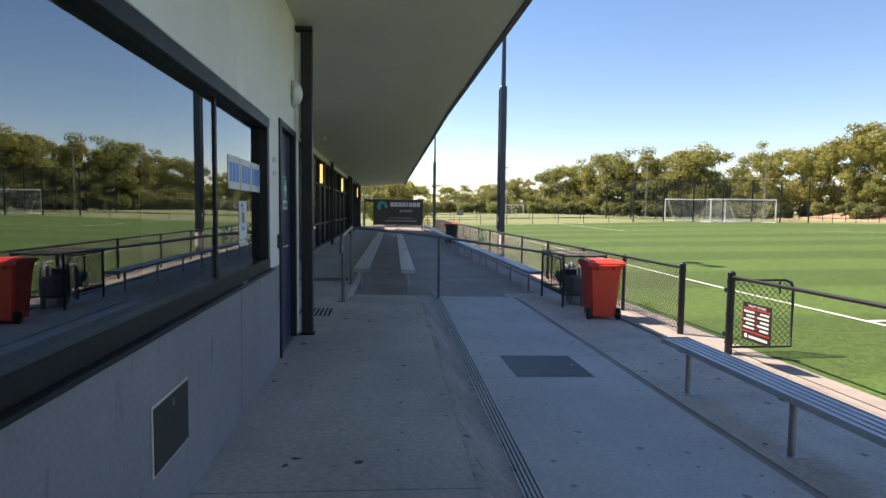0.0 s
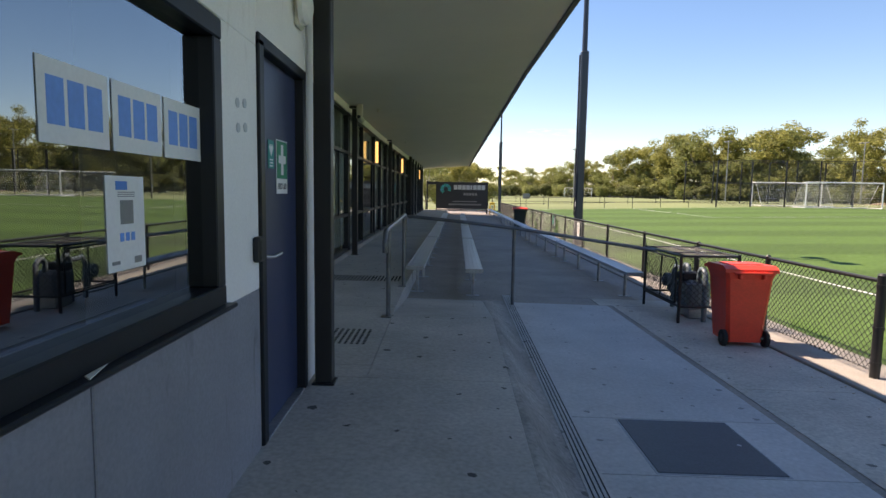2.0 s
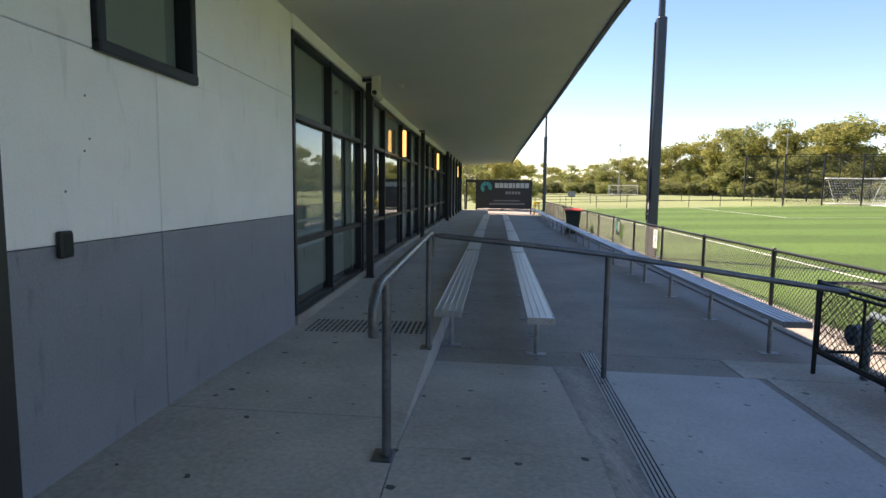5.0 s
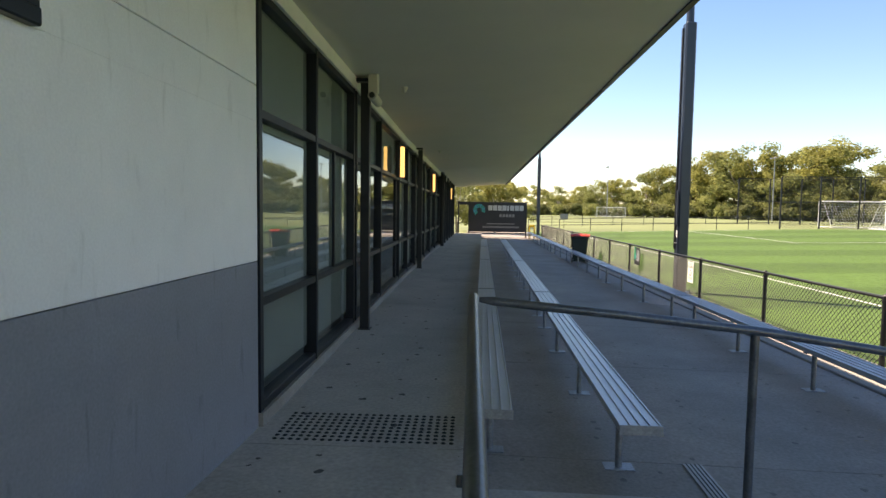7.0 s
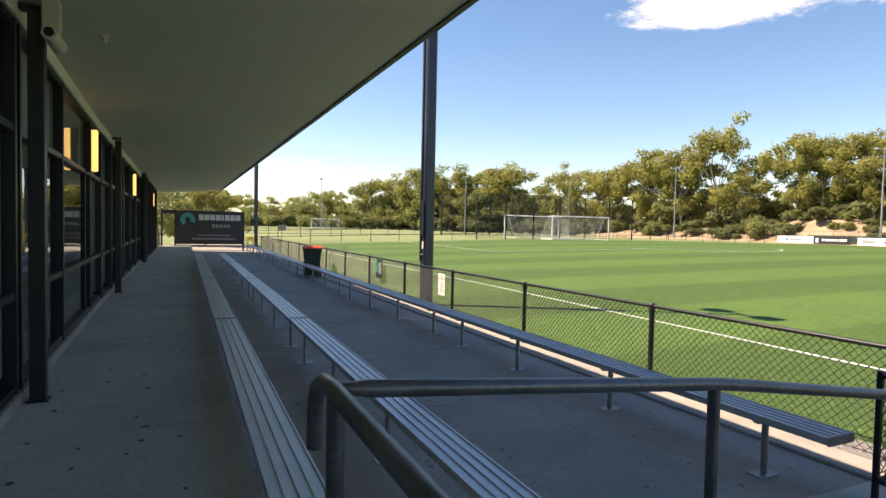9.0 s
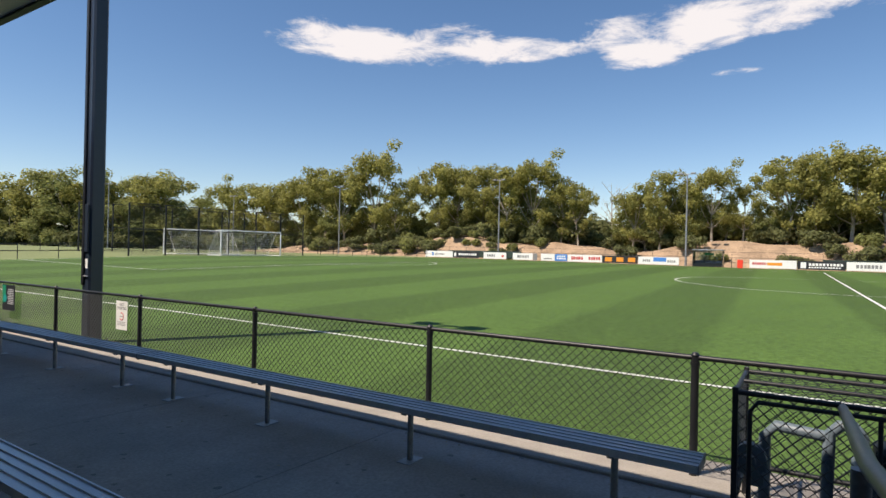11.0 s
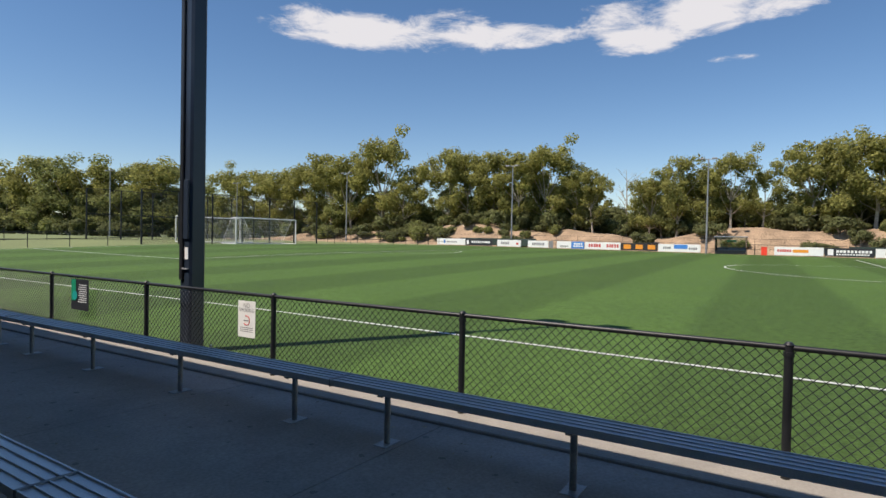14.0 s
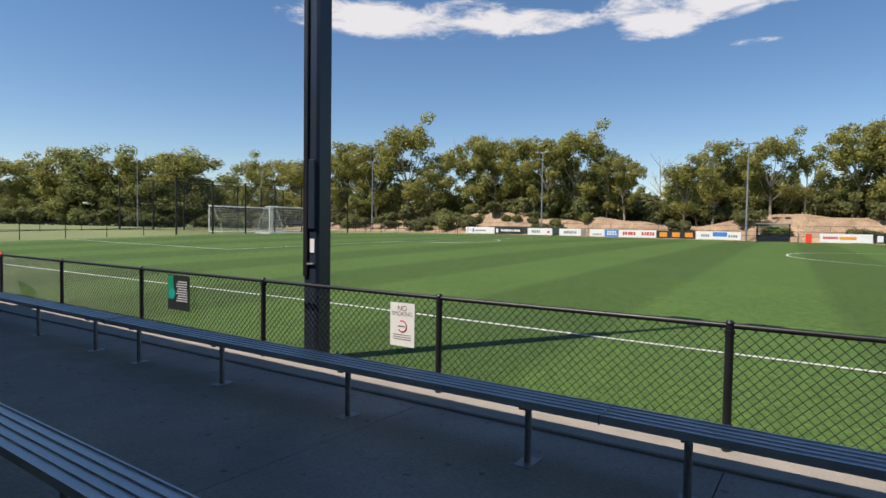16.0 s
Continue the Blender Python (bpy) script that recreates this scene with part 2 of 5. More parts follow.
GLASS_DARK = glass_material("dark_window_glass", (0.58, 0.66, 0.7), 3.9)
BARK = material("pale_gum_bark", (0.42, 0.37, 0.30), 0.8, vary=0.35, scale=1.5, fine=20, bump=0.3, dist=0.02)
SAND = material("dry_sandy_soil", (0.36, 0.25, 0.16), 0.95, vary=0.4, scale=0.35, fine=5, bump=0.3, dist=0.05)
DRY_GRASS = material("dry_pale_grass", (0.17, 0.20, 0.075), 0.95, vary=0.3, scale=0.06, fine=8, bump=0.2, dist=0.03)
# dimness of the unseen rooms, put into one dark colour
ROOM_DARK = material("dark_room_shell", (0.10, 0.105, 0.10), 0.8, vary=0.1, scale=1, bump=0.03)
BLIND = material("grey_roller_blind", (0.36, 0.40, 0.37), 0.8, vary=0.06, scale=2, fine=200, bump=0.05)
BLUE_GREEN = material("teal_print", (0.02, 0.30, 0.42), 0.5, vary=0.15, bump=0.02)
BLUE = material("blue_print", (0.05, 0.22, 0.6), 0.5, vary=0.1, bump=0.02)
GREEN_PRINT = material("green_print", (0.0, 0.25, 0.13), 0.5, vary=0.08, bump=0.02)
RED_PRINT = material("red_print", (0.55, 0.05, 0.04), 0.5, vary=0.08, bump=0.02)
ORANGE_PRINT = material("orange_print", (0.8, 0.3, 0.03), 0.5, vary=0.08, bump=0.02)
GREY_PRINT = material("grey_print", (0.22, 0.22, 0.22), 0.5, vary=0.08, bump=0.02)
YELLOW_PLASTIC = material("yellow_plastic", (0.8, 0.5, 0.03), 0.5, vary=0.1, bump=0.03)
CREAM_PLASTIC = material("cream_plastic", (0.6, 0.57, 0.48), 0.5, vary=0.08, bump=0.03)
TEAL = material("teal_sign_print", (0.0, 0.30, 0.27), 0.5, vary=0.08, bump=0.02)
BLUE_SOFT = material("soft_blue_print", (0.12, 0.32, 0.75), 0.5, vary=0.08, bump=0.02)
GREY_LIGHT = material("light_grey_print", (0.5, 0.52, 0.53), 0.5, vary=0.06, bump=0.02)
PANEL_DARK = material("dark_panel", (0.03, 0.032, 0.03), 0.6, vary=0.2, bump=0.03)
HATCH = material("hatch_steel", (0.07, 0.075, 0.085), 0.55, metal=0.2, vary=0.2, scale=3, fine=60, bump=0.1)
METER = material("grey_blue_enamel", (0.13, 0.17, 0.20), 0.45, vary=0.15, scale=5, fine=70, bump=0.05)
MESH_GREEN = material("green_shade_cloth", (0.03, 0.055, 0.045), 0.9, vary=0.25, scale=0.6, fine=30, bump=0.1)
DRY_LEAF = material("dry_leaf", (0.30, 0.22, 0.12), 0.8, vary=0.3, scale=20, bump=0, island=0.5)
LAMP_GLOW = glow_material("warm_lamp_diffuser", (1.0, 0.62, 0.2), 0.7)


def leaf_material(name, base):
    m = material(name, base, 0.8, vary=0.25, scale=0.4, fine=3, bump=0, island=0.3, spec=0.1)
    nt = m.node_tree
    p = nt.nodes["Principled BSDF"]
    tl = nt.nodes.new("ShaderNodeBsdfTranslucent")
    nt.links.new(p.inputs["Base Color"].links[0].from_socket, tl.inputs["Color"])
    mx = nt.nodes.new("ShaderNodeMixShader")
    mx.inputs[0].default_value = 0.55
    nt.links.new(p.outputs[0], mx.inputs[1])
    nt.links.new(tl.outputs[0], mx.inputs[2])
    nt.links.new(mx.outputs[0], nt.nodes["Material Output"].inputs["Surface"])
    return m


LEAF_A = leaf_material("gum_leaves_olive", (0.325, 0.32, 0.105))
LEAF_B = leaf_material("gum_leaves_green", (0.275, 0.295, 0.11))
LEAF_C = leaf_material("scrub_leaves", (0.20, 0.215, 0.095))


def turf_material():
    m = material("synthetic_turf", (0.070, 0.130, 0.027), 0.85, vary=0.10, grain=0.38, scale=0.3, fine=24, bump=0.9, dist=0.03, spec=0.25)
    nt = m.node_tree
    p = nt.nodes["Principled BSDF"]
    src = p.inputs["Base Color"].links[0].from_socket
    tc = nt.nodes.new("ShaderNodeTexCoord")
    sep = nt.nodes.new("ShaderNodeSeparateXYZ")
    nt.links.new(tc.outputs["Object"], sep.inputs[0])
    wob = nt.nodes.new("ShaderNodeMath")
    wob.operation = "MULTIPLY_ADD"
    wob.inputs[1].default_value = math.pi / STRIPE
    wob.inputs[2].default_value = -STRIPE_AT * math.pi / STRIPE
    skew = nt.nodes.new("ShaderNodeMath")
    skew.operation = "MULTIPLY_ADD"
    skew.inputs[1].default_value = -0.05
    nt.links.new(sep.outputs["X"], skew.inputs[0])
    nt.links.new(sep.outputs["Y"], skew.inputs[2])
    nt.links.new(skew.outputs[0], wob.inputs[0])
    s = nt.nodes.new("ShaderNodeMath")
    s.operation = "SINE"
    nt.links.new(wob.outputs[0], s.inputs[0])
    r = nt.nodes.new("ShaderNodeMapRange")
    r.inputs["From Min"].default_value, r.inputs["From Max"].default_value = -0.18, 0.18
    r.inputs["To Min"].default_value, r.inputs["To Max"].default_value = 1.13, 0.86
    nt.links.new(s.outputs[0], r.inputs["Value"])
    mx = nt.nodes.new("ShaderNodeMix")
    mx.data_type, mx.blend_type = "RGBA", "MULTIPLY"
    mx.inputs["Factor"].default_value = 1.0
    nt.links.new(src, mx.inputs["A"])
    nt.links.new(r.outputs["Result"], mx.inputs["B"])
    tuft = nt.nodes.new("ShaderNodeTexNoise")
    tuft.inputs["Scale"].default_value = 7.0
    tuft.inputs["Detail"].default_value = 7.0
    tuft.inputs["Roughness"].default_value = 0.75
    nt.links.new(tc.outputs["Object"], tuft.inputs["Vector"])
    tr = nt.nodes.new("ShaderNodeMapRange")
    tr.inputs["From Min"].default_value, tr.inputs["From Max"].default_value = 0.3, 0.7
    tr.inputs["To Min"].default_value, tr.inputs["To Max"].default_value = 0.62, 1.36
    nt.links.new(tuft.outputs["Fac"], tr.inputs["Value"])
    m2 = nt.nodes.new("ShaderNodeMix")
    m2.data_type, m2.blend_type = "RGBA", "MULTIPLY"
    m2.inputs["Factor"].default_value = 1.0
    nt.links.new(mx.outputs["Result"], m2.inputs["A"])
    nt.links.new(tr.outputs["Result"], m2.inputs["B"])
    nt.links.new(m2.outputs["Result"], p.inputs["Base Color"])
    return m


STRIPE, STRIPE_AT = 3.3, 11.4
TURF = turf_material()


def add_scuffs(m, colour, amount):
    """Upright rubbed marks on a painted wall."""
    nt = m.node_tree
    p = nt.nodes["Principled BSDF"]
    src = p.inputs["Base Color"].links[0].from_socket
    tc = nt.nodes.new("ShaderNodeTexCoord")
    mp = nt.nodes.new("ShaderNodeMapping")
    mp.inputs["Scale"].default_value = (1.0, 5.5, 1.3)
    nt.links.new(tc.outputs["Object"], mp.inputs[0])
    n = nt.nodes.new("ShaderNodeTexNoise")
    n.inputs["Scale"].default_value = 2.2
    n.inputs["Detail"].default_value = 8
    n.inputs["Distortion"].default_value = 0.6
    nt.links.new(mp.outputs[0], n.inputs["Vector"])
    r = nt.nodes.new("ShaderNodeMapRange")
    r.inputs["From Min"].default_value, r.inputs["From Max"].default_value = 0.60, 0.78
    r.inputs["To Max"].default_value = amount
    nt.links.new(n.outputs["Fac"], r.inputs["Value"])
    mx = nt.nodes.new("ShaderNodeMix")
    mx.data_type = "RGBA"
    mx.inputs["B"].default_value = (*colour, 1)
    nt.links.new(r.outputs["Result"], mx.inputs["Factor"])
    nt.links.new(src, mx.inputs["A"])
    nt.links.new(mx.outputs["Result"], p.inputs["Base Color"])


add_scuffs(GREY_WALL, (0.07, 0.07, 0.075), 0.55)
add_scuffs(WHITE_WALL, (0.55, 0.53, 0.49), 0.45)

# ---- geometry helpers ----


class Geo:
    """Vertices and faces of one mesh."""

    def __init__(self):
        self.v, self.f, self.smooth = [], [], []

    def add(self, verts, faces, smooth=False):
        n = len(self.v)
        self.v += [tuple(p) for p in verts]
        self.f += [tuple(i + n for i in f) for f in faces]
        self.smooth += [smooth] * len(faces)
        return self

    def box(self, x0, y0, z0, x1, y1, z1, b=0.0):
        if b <= 0:
            v = [(x, y, z) for z in (z0, z1) for y in (y0, y1) for x in (x0, x1)]
            return self.add(v, [(0, 2, 3, 1), (4, 5, 7, 6), (0, 1, 5, 4), (2, 6, 7, 3), (0, 4, 6, 2), (1, 3, 7, 5)])
        b = min(b, 0.45 * min(x1 - x0, y1 - y0, z1 - z0))
        lo, hi = (x0, y0, z0), (x1, y1, z1)
        v, at = [], {}
        for corner in range(8):
            s = [(corner >> k) & 1 for k in range(3)]
            for ax in range(3):
                p = [(hi[k] - b if s[k] else lo[k] + b) for k in range(3)]
                p[ax] = hi[ax] if s[ax] else lo[ax]
                at[corner, ax] = len(v)
                v.append(p)
        f = []
        for ax in range(3):
            o = [k for k in range(3) if k != ax]
            for side in (0, 1):
                q = []
                for a, c in ((0, 0), (1, 0), (1, 1), (0, 1)):
                    q.append(at[(side << ax) | (a << o[0]) | (c << o[1]), ax])
                flip = (side == 1) != (ax == 1)
                f.append(tuple(q) if flip else tuple(reversed(q)))
            for a in (0, 1):
                for c in (0, 1):
                    c0 = (a << o[0]) | (c << o[1])
                    c1 = c0 | (1 << ax)
                    q = (at[c0, o[0]], at[c1, o[0]], at[c1, o[1]], at[c0, o[1]])
                    f.append(q)
        for corner in range(8):
            f.append((at[corner, 0], at[corner, 1], at[corner, 2]))
        mid = Vector([(lo[k] + hi[k]) / 2 for k in range(3)])
        fixed = []
        for q in f:
            p = [Vector(v[i]) for i in q]
            n = (p[1] - p[0]).cross(p[2] - p[0])
            c = sum(p, Vector()) / len(p)
            fixed.append(q if n.dot(c - mid) > 0 else tuple(reversed(q)))
        return self.add(v, fixed)

    def tube(self, pts, r, n=10, caps=True, radii=None):
        pts = [Vector(p) for p in pts]
        rings, ref = [], None
        for i, p in enumerate(pts):
            d = (pts[min(i + 1, len(pts) - 1)] - pts[max(i - 1, 0)]).normalized()
            if ref is None:
                ref = d.orthogonal().normalized()
            ref = (ref - d * ref.dot(d)).normalized()
            s = d.cross(ref)
            rr = radii[i] if radii else r
            rings.append([p + (ref * math.cos(2 * math.pi * k / n) + s * math.sin(2 * math.pi * k / n)) * rr for k in range(n)])
        v = [q for ring in rings for q in ring]
        f = [(i * n + k, i * n + (k + 1) % n, (i + 1) * n + (k + 1) % n, (i + 1) * n + k) for i in range(len(pts) - 1) for k in range(n)]
        self.add(v, f, n > 4)
        if caps:
            self.add(rings[0], [tuple(reversed(range(n)))])
            self.add(rings[-1], [tuple(range(n))])
        return self

    def extrude(self, profile, axis, a, b):
        """A closed outline (pairs) pushed along axis x, y or z from a to b."""
        k = "xyz".index(axis)

        def at(p, w):
            q = list(p)
            q.insert(k, w)
            return q
        n = len(profile)
        area = sum(profile[i][0] * profile[(i + 1) % n][1] - profile[(i + 1) % n][0] * profile[i][1] for i in range(n))
        if (area > 0) == (k == 1):
            profile = list(reversed(profile))
        v = [at(p, a) for p in profile] + [at(p, b) for p in profile]
        f = [(i, (i + 1) % n, n + (i + 1) % n, n + i) for i in range(n)]
        f += [tuple(reversed(range(n))), tuple(range(n, 2 * n))]
        return self.add(v, f)

    def disc(self, c, r, h, n=20):
        return self.tube([c, (c[0], c[1], c[2] + h)], r, n)

    def turned(self, m):
        self.v = [tuple(m @ Vector(p)) for p in self.v]
        return self

    def mesh(self, name, mat):
        me = bpy.data.meshes.new(name)
        me.from_pydata(self.v, [], self.f)
        me.polygons.foreach_set("use_smooth", self.smooth)
        for mm in mat if isinstance(mat, (list, tuple)) else [mat]:
            me.materials.append(mm)
        me.update()
        return me


def part(name, geo, mat, parent, label=""):
    ob = new(name, geo.mesh(name, mat))
    ob.parent = parent
    return tagged(ob, label)


def thing(name, label, category, group="", at=None, kind=""):
    ob = new(name)
    ob.empty_display_size = 0.1
    if at is not None:
        ob.matrix_basis = at
    return tagged(ob, label, category, group, kind)


def solid(name, geo, mat, label, category, group="", kind="", at=None):
    ob = new(name, geo.mesh(name, mat))
    if at is not None:
        ob.matrix_basis = at
    return tagged(ob, label, category, group, kind)


def setting(name, geo, mat, label, category="", at=None):
    return solid(name, geo, mat, label, category or name.split("_")[0], kind="structure", at=at)


def lean(y):
    """The far part of the building line and fence swings slightly outward."""
    return 0.018 * max(0.0, y - 20.0)


def gz(x, y):
    rise = 0.0125 * min(max(0, y - 13), 60) * min(1, max(0, (x - 5.8) / 25)) * (1 - 0.6 * min(1, max(0, (x - 50) / 25)))
    return 0.0038 * min(max(0, x - 6.6), 75) + rise


def fall(x):
    """Cross fall of the paving towards the pitch."""
    return 0.02 * (5.0 - x)


def deck(x, y):
    """Top of the raised platform and walkway beside the building."""
    k = min(1, max(0, (y - 8.5) / 2.1))
    return (0.39 - 0.02 * x) * (1 - k) + 0.315 * k

# ---- ground and paving ----
STEP = 0.31


def sheet(xs, ys, z):
    g = Geo()
    v = [(x, y, z(x, y)) for y in ys for x in xs]
    n = len(xs)
    return g.add(v, [(j * n + i, j * n + i + 1, (j + 1) * n + i + 1, (j + 1) * n + i) for j in range(len(ys) - 1) for i in range(n - 1)])


setting("ground", sheet([-1500, -300, -60, -12, 5.7, 6.5, 8.8, 15, 20, 25, 30.8, 40, 50, 60, 75, 80, 84, 130, 400, 1500], [-1500, -300, -60, 13, 20, 30, 40, 50, 60, 73, 150, 400, 1500],
                        lambda x, y: gz(x, y) - 0.05), DRY_GRASS, "dry pale grass reaching to the horizon", "ground")
setting("turf", sheet([6.41, 7.5, 8.8] + [12 + 4 * k for k in range(18)], [-48, -20, 0] + [13 + 3.5 * k for k in range(14)], gz), TURF,
        "striped green synthetic football turf", "turf")


def slabs(name, outline_x, ys, z, mat, label, gap=0.008, thick=0.25):
    """A floor cast in bays along y, with open joints between them."""
    f = thing(name, label, "floor", kind="structure")
    for a, b in zip(ys, ys[1:]):
        (l0, r0), (l1, r1) = outline_x(a), outline_x(b)
        g = Geo()
        rim = [(l0, a + gap / 2), (r0, a + gap / 2), (r1, b - gap / 2), (l1, b - gap / 2)]
        g.add([(x, y, z(x, y) - thick) for x, y in rim] + [(x, y, z(x, y)) for x, y in rim],
              [(3, 2, 1, 0), (4, 5, 6, 7), (0, 1, 5, 4), (1, 2, 6, 5), (2, 3, 7, 6), (3, 0, 4, 7)])
        part("slab", g, mat, f)
    base = Geo()
    for a, b in zip(ys, ys[1:]):
        (l0, r0), (l1, r1) = outline_x(a), outline_x(b)
        rim = [(l0 + 0.002, a), (r0 - 0.002, a), (r1 - 0.002, b), (l1 + 0.002, b)]
        base.add([(x, y, z(x, y) - thick - 0.05) for x, y in rim] + [(x, y, z(x, y) - 0.02) for x, y in rim],
                 [(3, 2, 1, 0), (4, 5, 6, 7), (0, 1, 5, 4), (1, 2, 6, 5), (2, 3, 7, 6), (3, 0, 4, 7)])
    part("joint_filler", base, BLACK_RUBBER, f)
    return f


def walk_edge(y):
    return 1.45 + 0.024 * max(0, y - 10.6)


def terrace(x, y):
    return fall(x)


def path(x, y):
    return fall(x) + 0.004


def edge(y):
    """Outer edge of the platform, which runs slightly outward."""
    return 2.43 + 0.0245 * (y - 4.9)


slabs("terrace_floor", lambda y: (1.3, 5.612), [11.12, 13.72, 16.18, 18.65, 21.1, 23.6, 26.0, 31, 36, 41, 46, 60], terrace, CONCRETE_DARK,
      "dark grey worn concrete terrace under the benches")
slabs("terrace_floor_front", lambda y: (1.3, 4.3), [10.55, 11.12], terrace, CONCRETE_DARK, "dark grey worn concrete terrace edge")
slabs("path_floor", lambda y: (edge(y) + 0.33, 4.42), [-14, -6, -1.5, 2.6, 5.28, 6.14, 10.55], path, CONCRETE_BLUE, "pale blue-grey concrete path slab")
slabs("path_floor_side", lambda y: (4.50, 5.612), [-14, -6, -1.5, 2.6, 6.9, 10.55], path, CONCRETE_WARM, "stained warm grey concrete strip by the fence")
slabs("path_floor_corner", lambda y: (4.31, 5.612), [10.55, 11.12], path, CONCRETE_WARM, "stained warm grey concrete corner by the fence")
setting("drain_groove", Geo().box(4.42, -14, -0.25, 4.50, 10.55, 0.008), CONCRETE_DARK, "shallow drain groove along the path", "drain")
slabs("walkway_floor", lambda y: (-0.6, walk_edge(y)), [6.0, 6.28, 8.47, 10.6, 13.2, 16.2, 19.2, 22.2, 28, 34, 40, 46.5], deck, CONCRETE, "raised concrete walkway along the glazed wall")
slabs("platform_floor", lambda y: (1.0, edge(y)), [-14, -6, -1, 2.5, 6.0], deck, CONCRETE, "spotted concrete platform beside the door")
slabs("platform_floor_end", lambda y: (1.455, edge(y)), [6.0, 8.1], deck, CONCRETE, "spotted concrete platform beside the ramp")
RAMP0, RAMP1 = 8.1, 10.6
ramp = Geo()
rim = [(1.455, RAMP0, deck(1.455, RAMP0)), (edge(RAMP0), RAMP0, deck(2.5, RAMP0)), (edge(RAMP1), RAMP1, fall(2.55) + 0.004), (1.455, RAMP1, fall(1.455) + 0.004)]
ramp.add(rim + [(x, y, -0.3) for x, y, z in rim], [(0, 1, 2, 3), (0, 3, 7, 4), (1, 5, 6, 2), (3, 2, 6, 7), (0, 4, 5, 1)])
setting("ramp_floor", ramp, CONCRETE, "short concrete ramp down to the terrace", "floor")
flare = Geo()
ys = [-14, 0, 3, 6, RAMP0, 9.4, 10.62]
prof = []
for y in ys:
    xe = edge(y)
    lo = fall(2.87) + 0.008
    k = min(1, max(0, (y - RAMP0) / (RAMP1 - RAMP0)))
    top = deck(xe, min(y, RAMP0)) * (1 - k) + (fall(xe) + 0.008) * k
    prof.append([(xe, y, top - 0.002), (xe + 0.05, y, top - 0.012 * (1 - k)), (xe + 0.17, y, lo + (top - lo) * 0.42), (xe + 0.28, y, lo + (top - lo) * 0.06), (xe + 0.34, y, lo)])
v = [p for row in prof for p in row]
flare.add(v, [(j * 5 + i, j * 5 + i + 1, (j + 1) * 5 + i + 1, (j + 1) * 5 + i) for j in range(len(ys) - 1) for i in range(4)], True)
setting("ramp_flare", flare, CONCRETE_FLARE, "sloped concrete edge of the platform", "floor")
setting("kerb", Geo().box(5.62, -14, -0.3, 5.80, 60, 0.015, 0.01).box(5.80, -14, -0.3, 6.42, 60, -0.002), CONCRETE_PALE,
        "sunlit pale concrete edge strip under the fence", "kerb")

# ---- building ----
WALL_A, WALL_B = 1.08, 0.0
TOP = 3.75


def wall_panel(name, x, y0, y1, z0, z1, mat, label):
    return setting(name, Geo().box(x - 0.2, y0 + 0.004, z0, x, y1 - 0.004, z1, 0.004), mat, label, "wall")


# forward block: window from y -4 to 4.34, door 4.87 to 5.80
W0, W1, SILL, HEAD = -4.0, 4.37, 1.235, 2.28
wall_panel("wall_a_low", WALL_A, -14, 1.1, 0.1, 1.172, GREY_WALL, "grey painted lower wall panel")
wall_panel("wall_a_low_mid", WALL_A, 1.1, 3.50, 0.1, 1.172, GREY_WALL, "grey painted lower wall panel")
wall_panel("wall_a_low_end", WALL_A, 3.50, 4.86, 0.1, 1.172, GREY_WALL, "grey painted lower wall panel")
wall_panel("wall_a_rear", WALL_A, -14, W0, 1.172, TOP, WHITE_WALL, "white painted wall panel")
wall_panel("wall_a_head", WALL_A, W0, 4.86, HEAD + 0.04, TOP, WHITE_WALL, "white painted wall above the window")
wall_panel("wall_a_pier", WALL_A, W1 + 0.03, 4.86, 1.172, HEAD + 0.04, WHITE_WALL, "white painted pier between window and door")
wall_panel("wall_a_over_door", WALL_A, 4.86, 5.82, 2.37, TOP, WHITE_WALL, "white painted wall above the door")
wall_panel("wall_a_edge", WALL_A, 5.82, 6.06, 0.1, TOP, WHITE_WALL, "white painted wall end")
setting("wall_a_return", Geo().box(-0.4, 5.86, 0.1, WALL_A - 0.2, 6.06, TOP), WHITE_WALL, "white painted return wall of the recess", "wall")
# recessed wall to the glazing
wall_panel("wall_b_low", WALL_B, 6.06, 8.48, 0.1, 1.44, GREY_WALL, "grey painted lower wall panel")
wall_panel("wall_b_low_end", WALL_B, 8.48, 10.88, 0.1, 1.44, GREY_WALL, "scuffed grey painted lower wall panel")
wall_panel("wall_b_mid", WALL_B, 6.06, 8.48, 1.444, 2.36, WHITE_WALL, "white painted wall panel")
wall_panel("wall_b_mid_end", WALL_B, 8.48, 10.88, 1.444, 2.36, WHITE_WALL, "white painted wall panel")
wall_panel("wall_b_upper", WALL_B, 8.91, 10.88, 2.356, 2.59, WHITE_WALL, "white painted wall panel")
wall_panel("wall_b_top", WALL_B, 8.91, 10.88, 2.594, TOP, WHITE_WALL, "white painted wall panel")
wall_panel("wall_b_top_near", WALL_B, 6.06, 7.94, 2.364, TOP, WHITE_WALL, "white painted wall panel")
wall_panel("wall_b_top_lid", WALL_B, 7.94, 8.91, 3.15, TOP, WHITE_WALL, "white painted wall panel")
# unseen room shell, added dark to block the view through the glass
setting("wall_back", Geo().box(-6.2, -14, -0.2, -6.0, 46, TOP), ROOM_DARK, "unseen inner wall added to close the view through the glass", "wall")
setting("wall_end_near", Geo().box(-6.0, -14.2, -0.2, 1.08, -14, TOP), WHITE_WALL, "plain end wall of the building", "wall")
setting("wall_end_far", Geo().box(-6.0, 46, -0.2, 0.45, 46.2, TOP), WHITE_WALL, "plain end wall of the building", "wall")
setting("floor_inside", Geo().box(-6.0, -14, 0.0, -0.2, 46, STEP), ROOM_DARK, "added dark floor behind the glass", "floor")
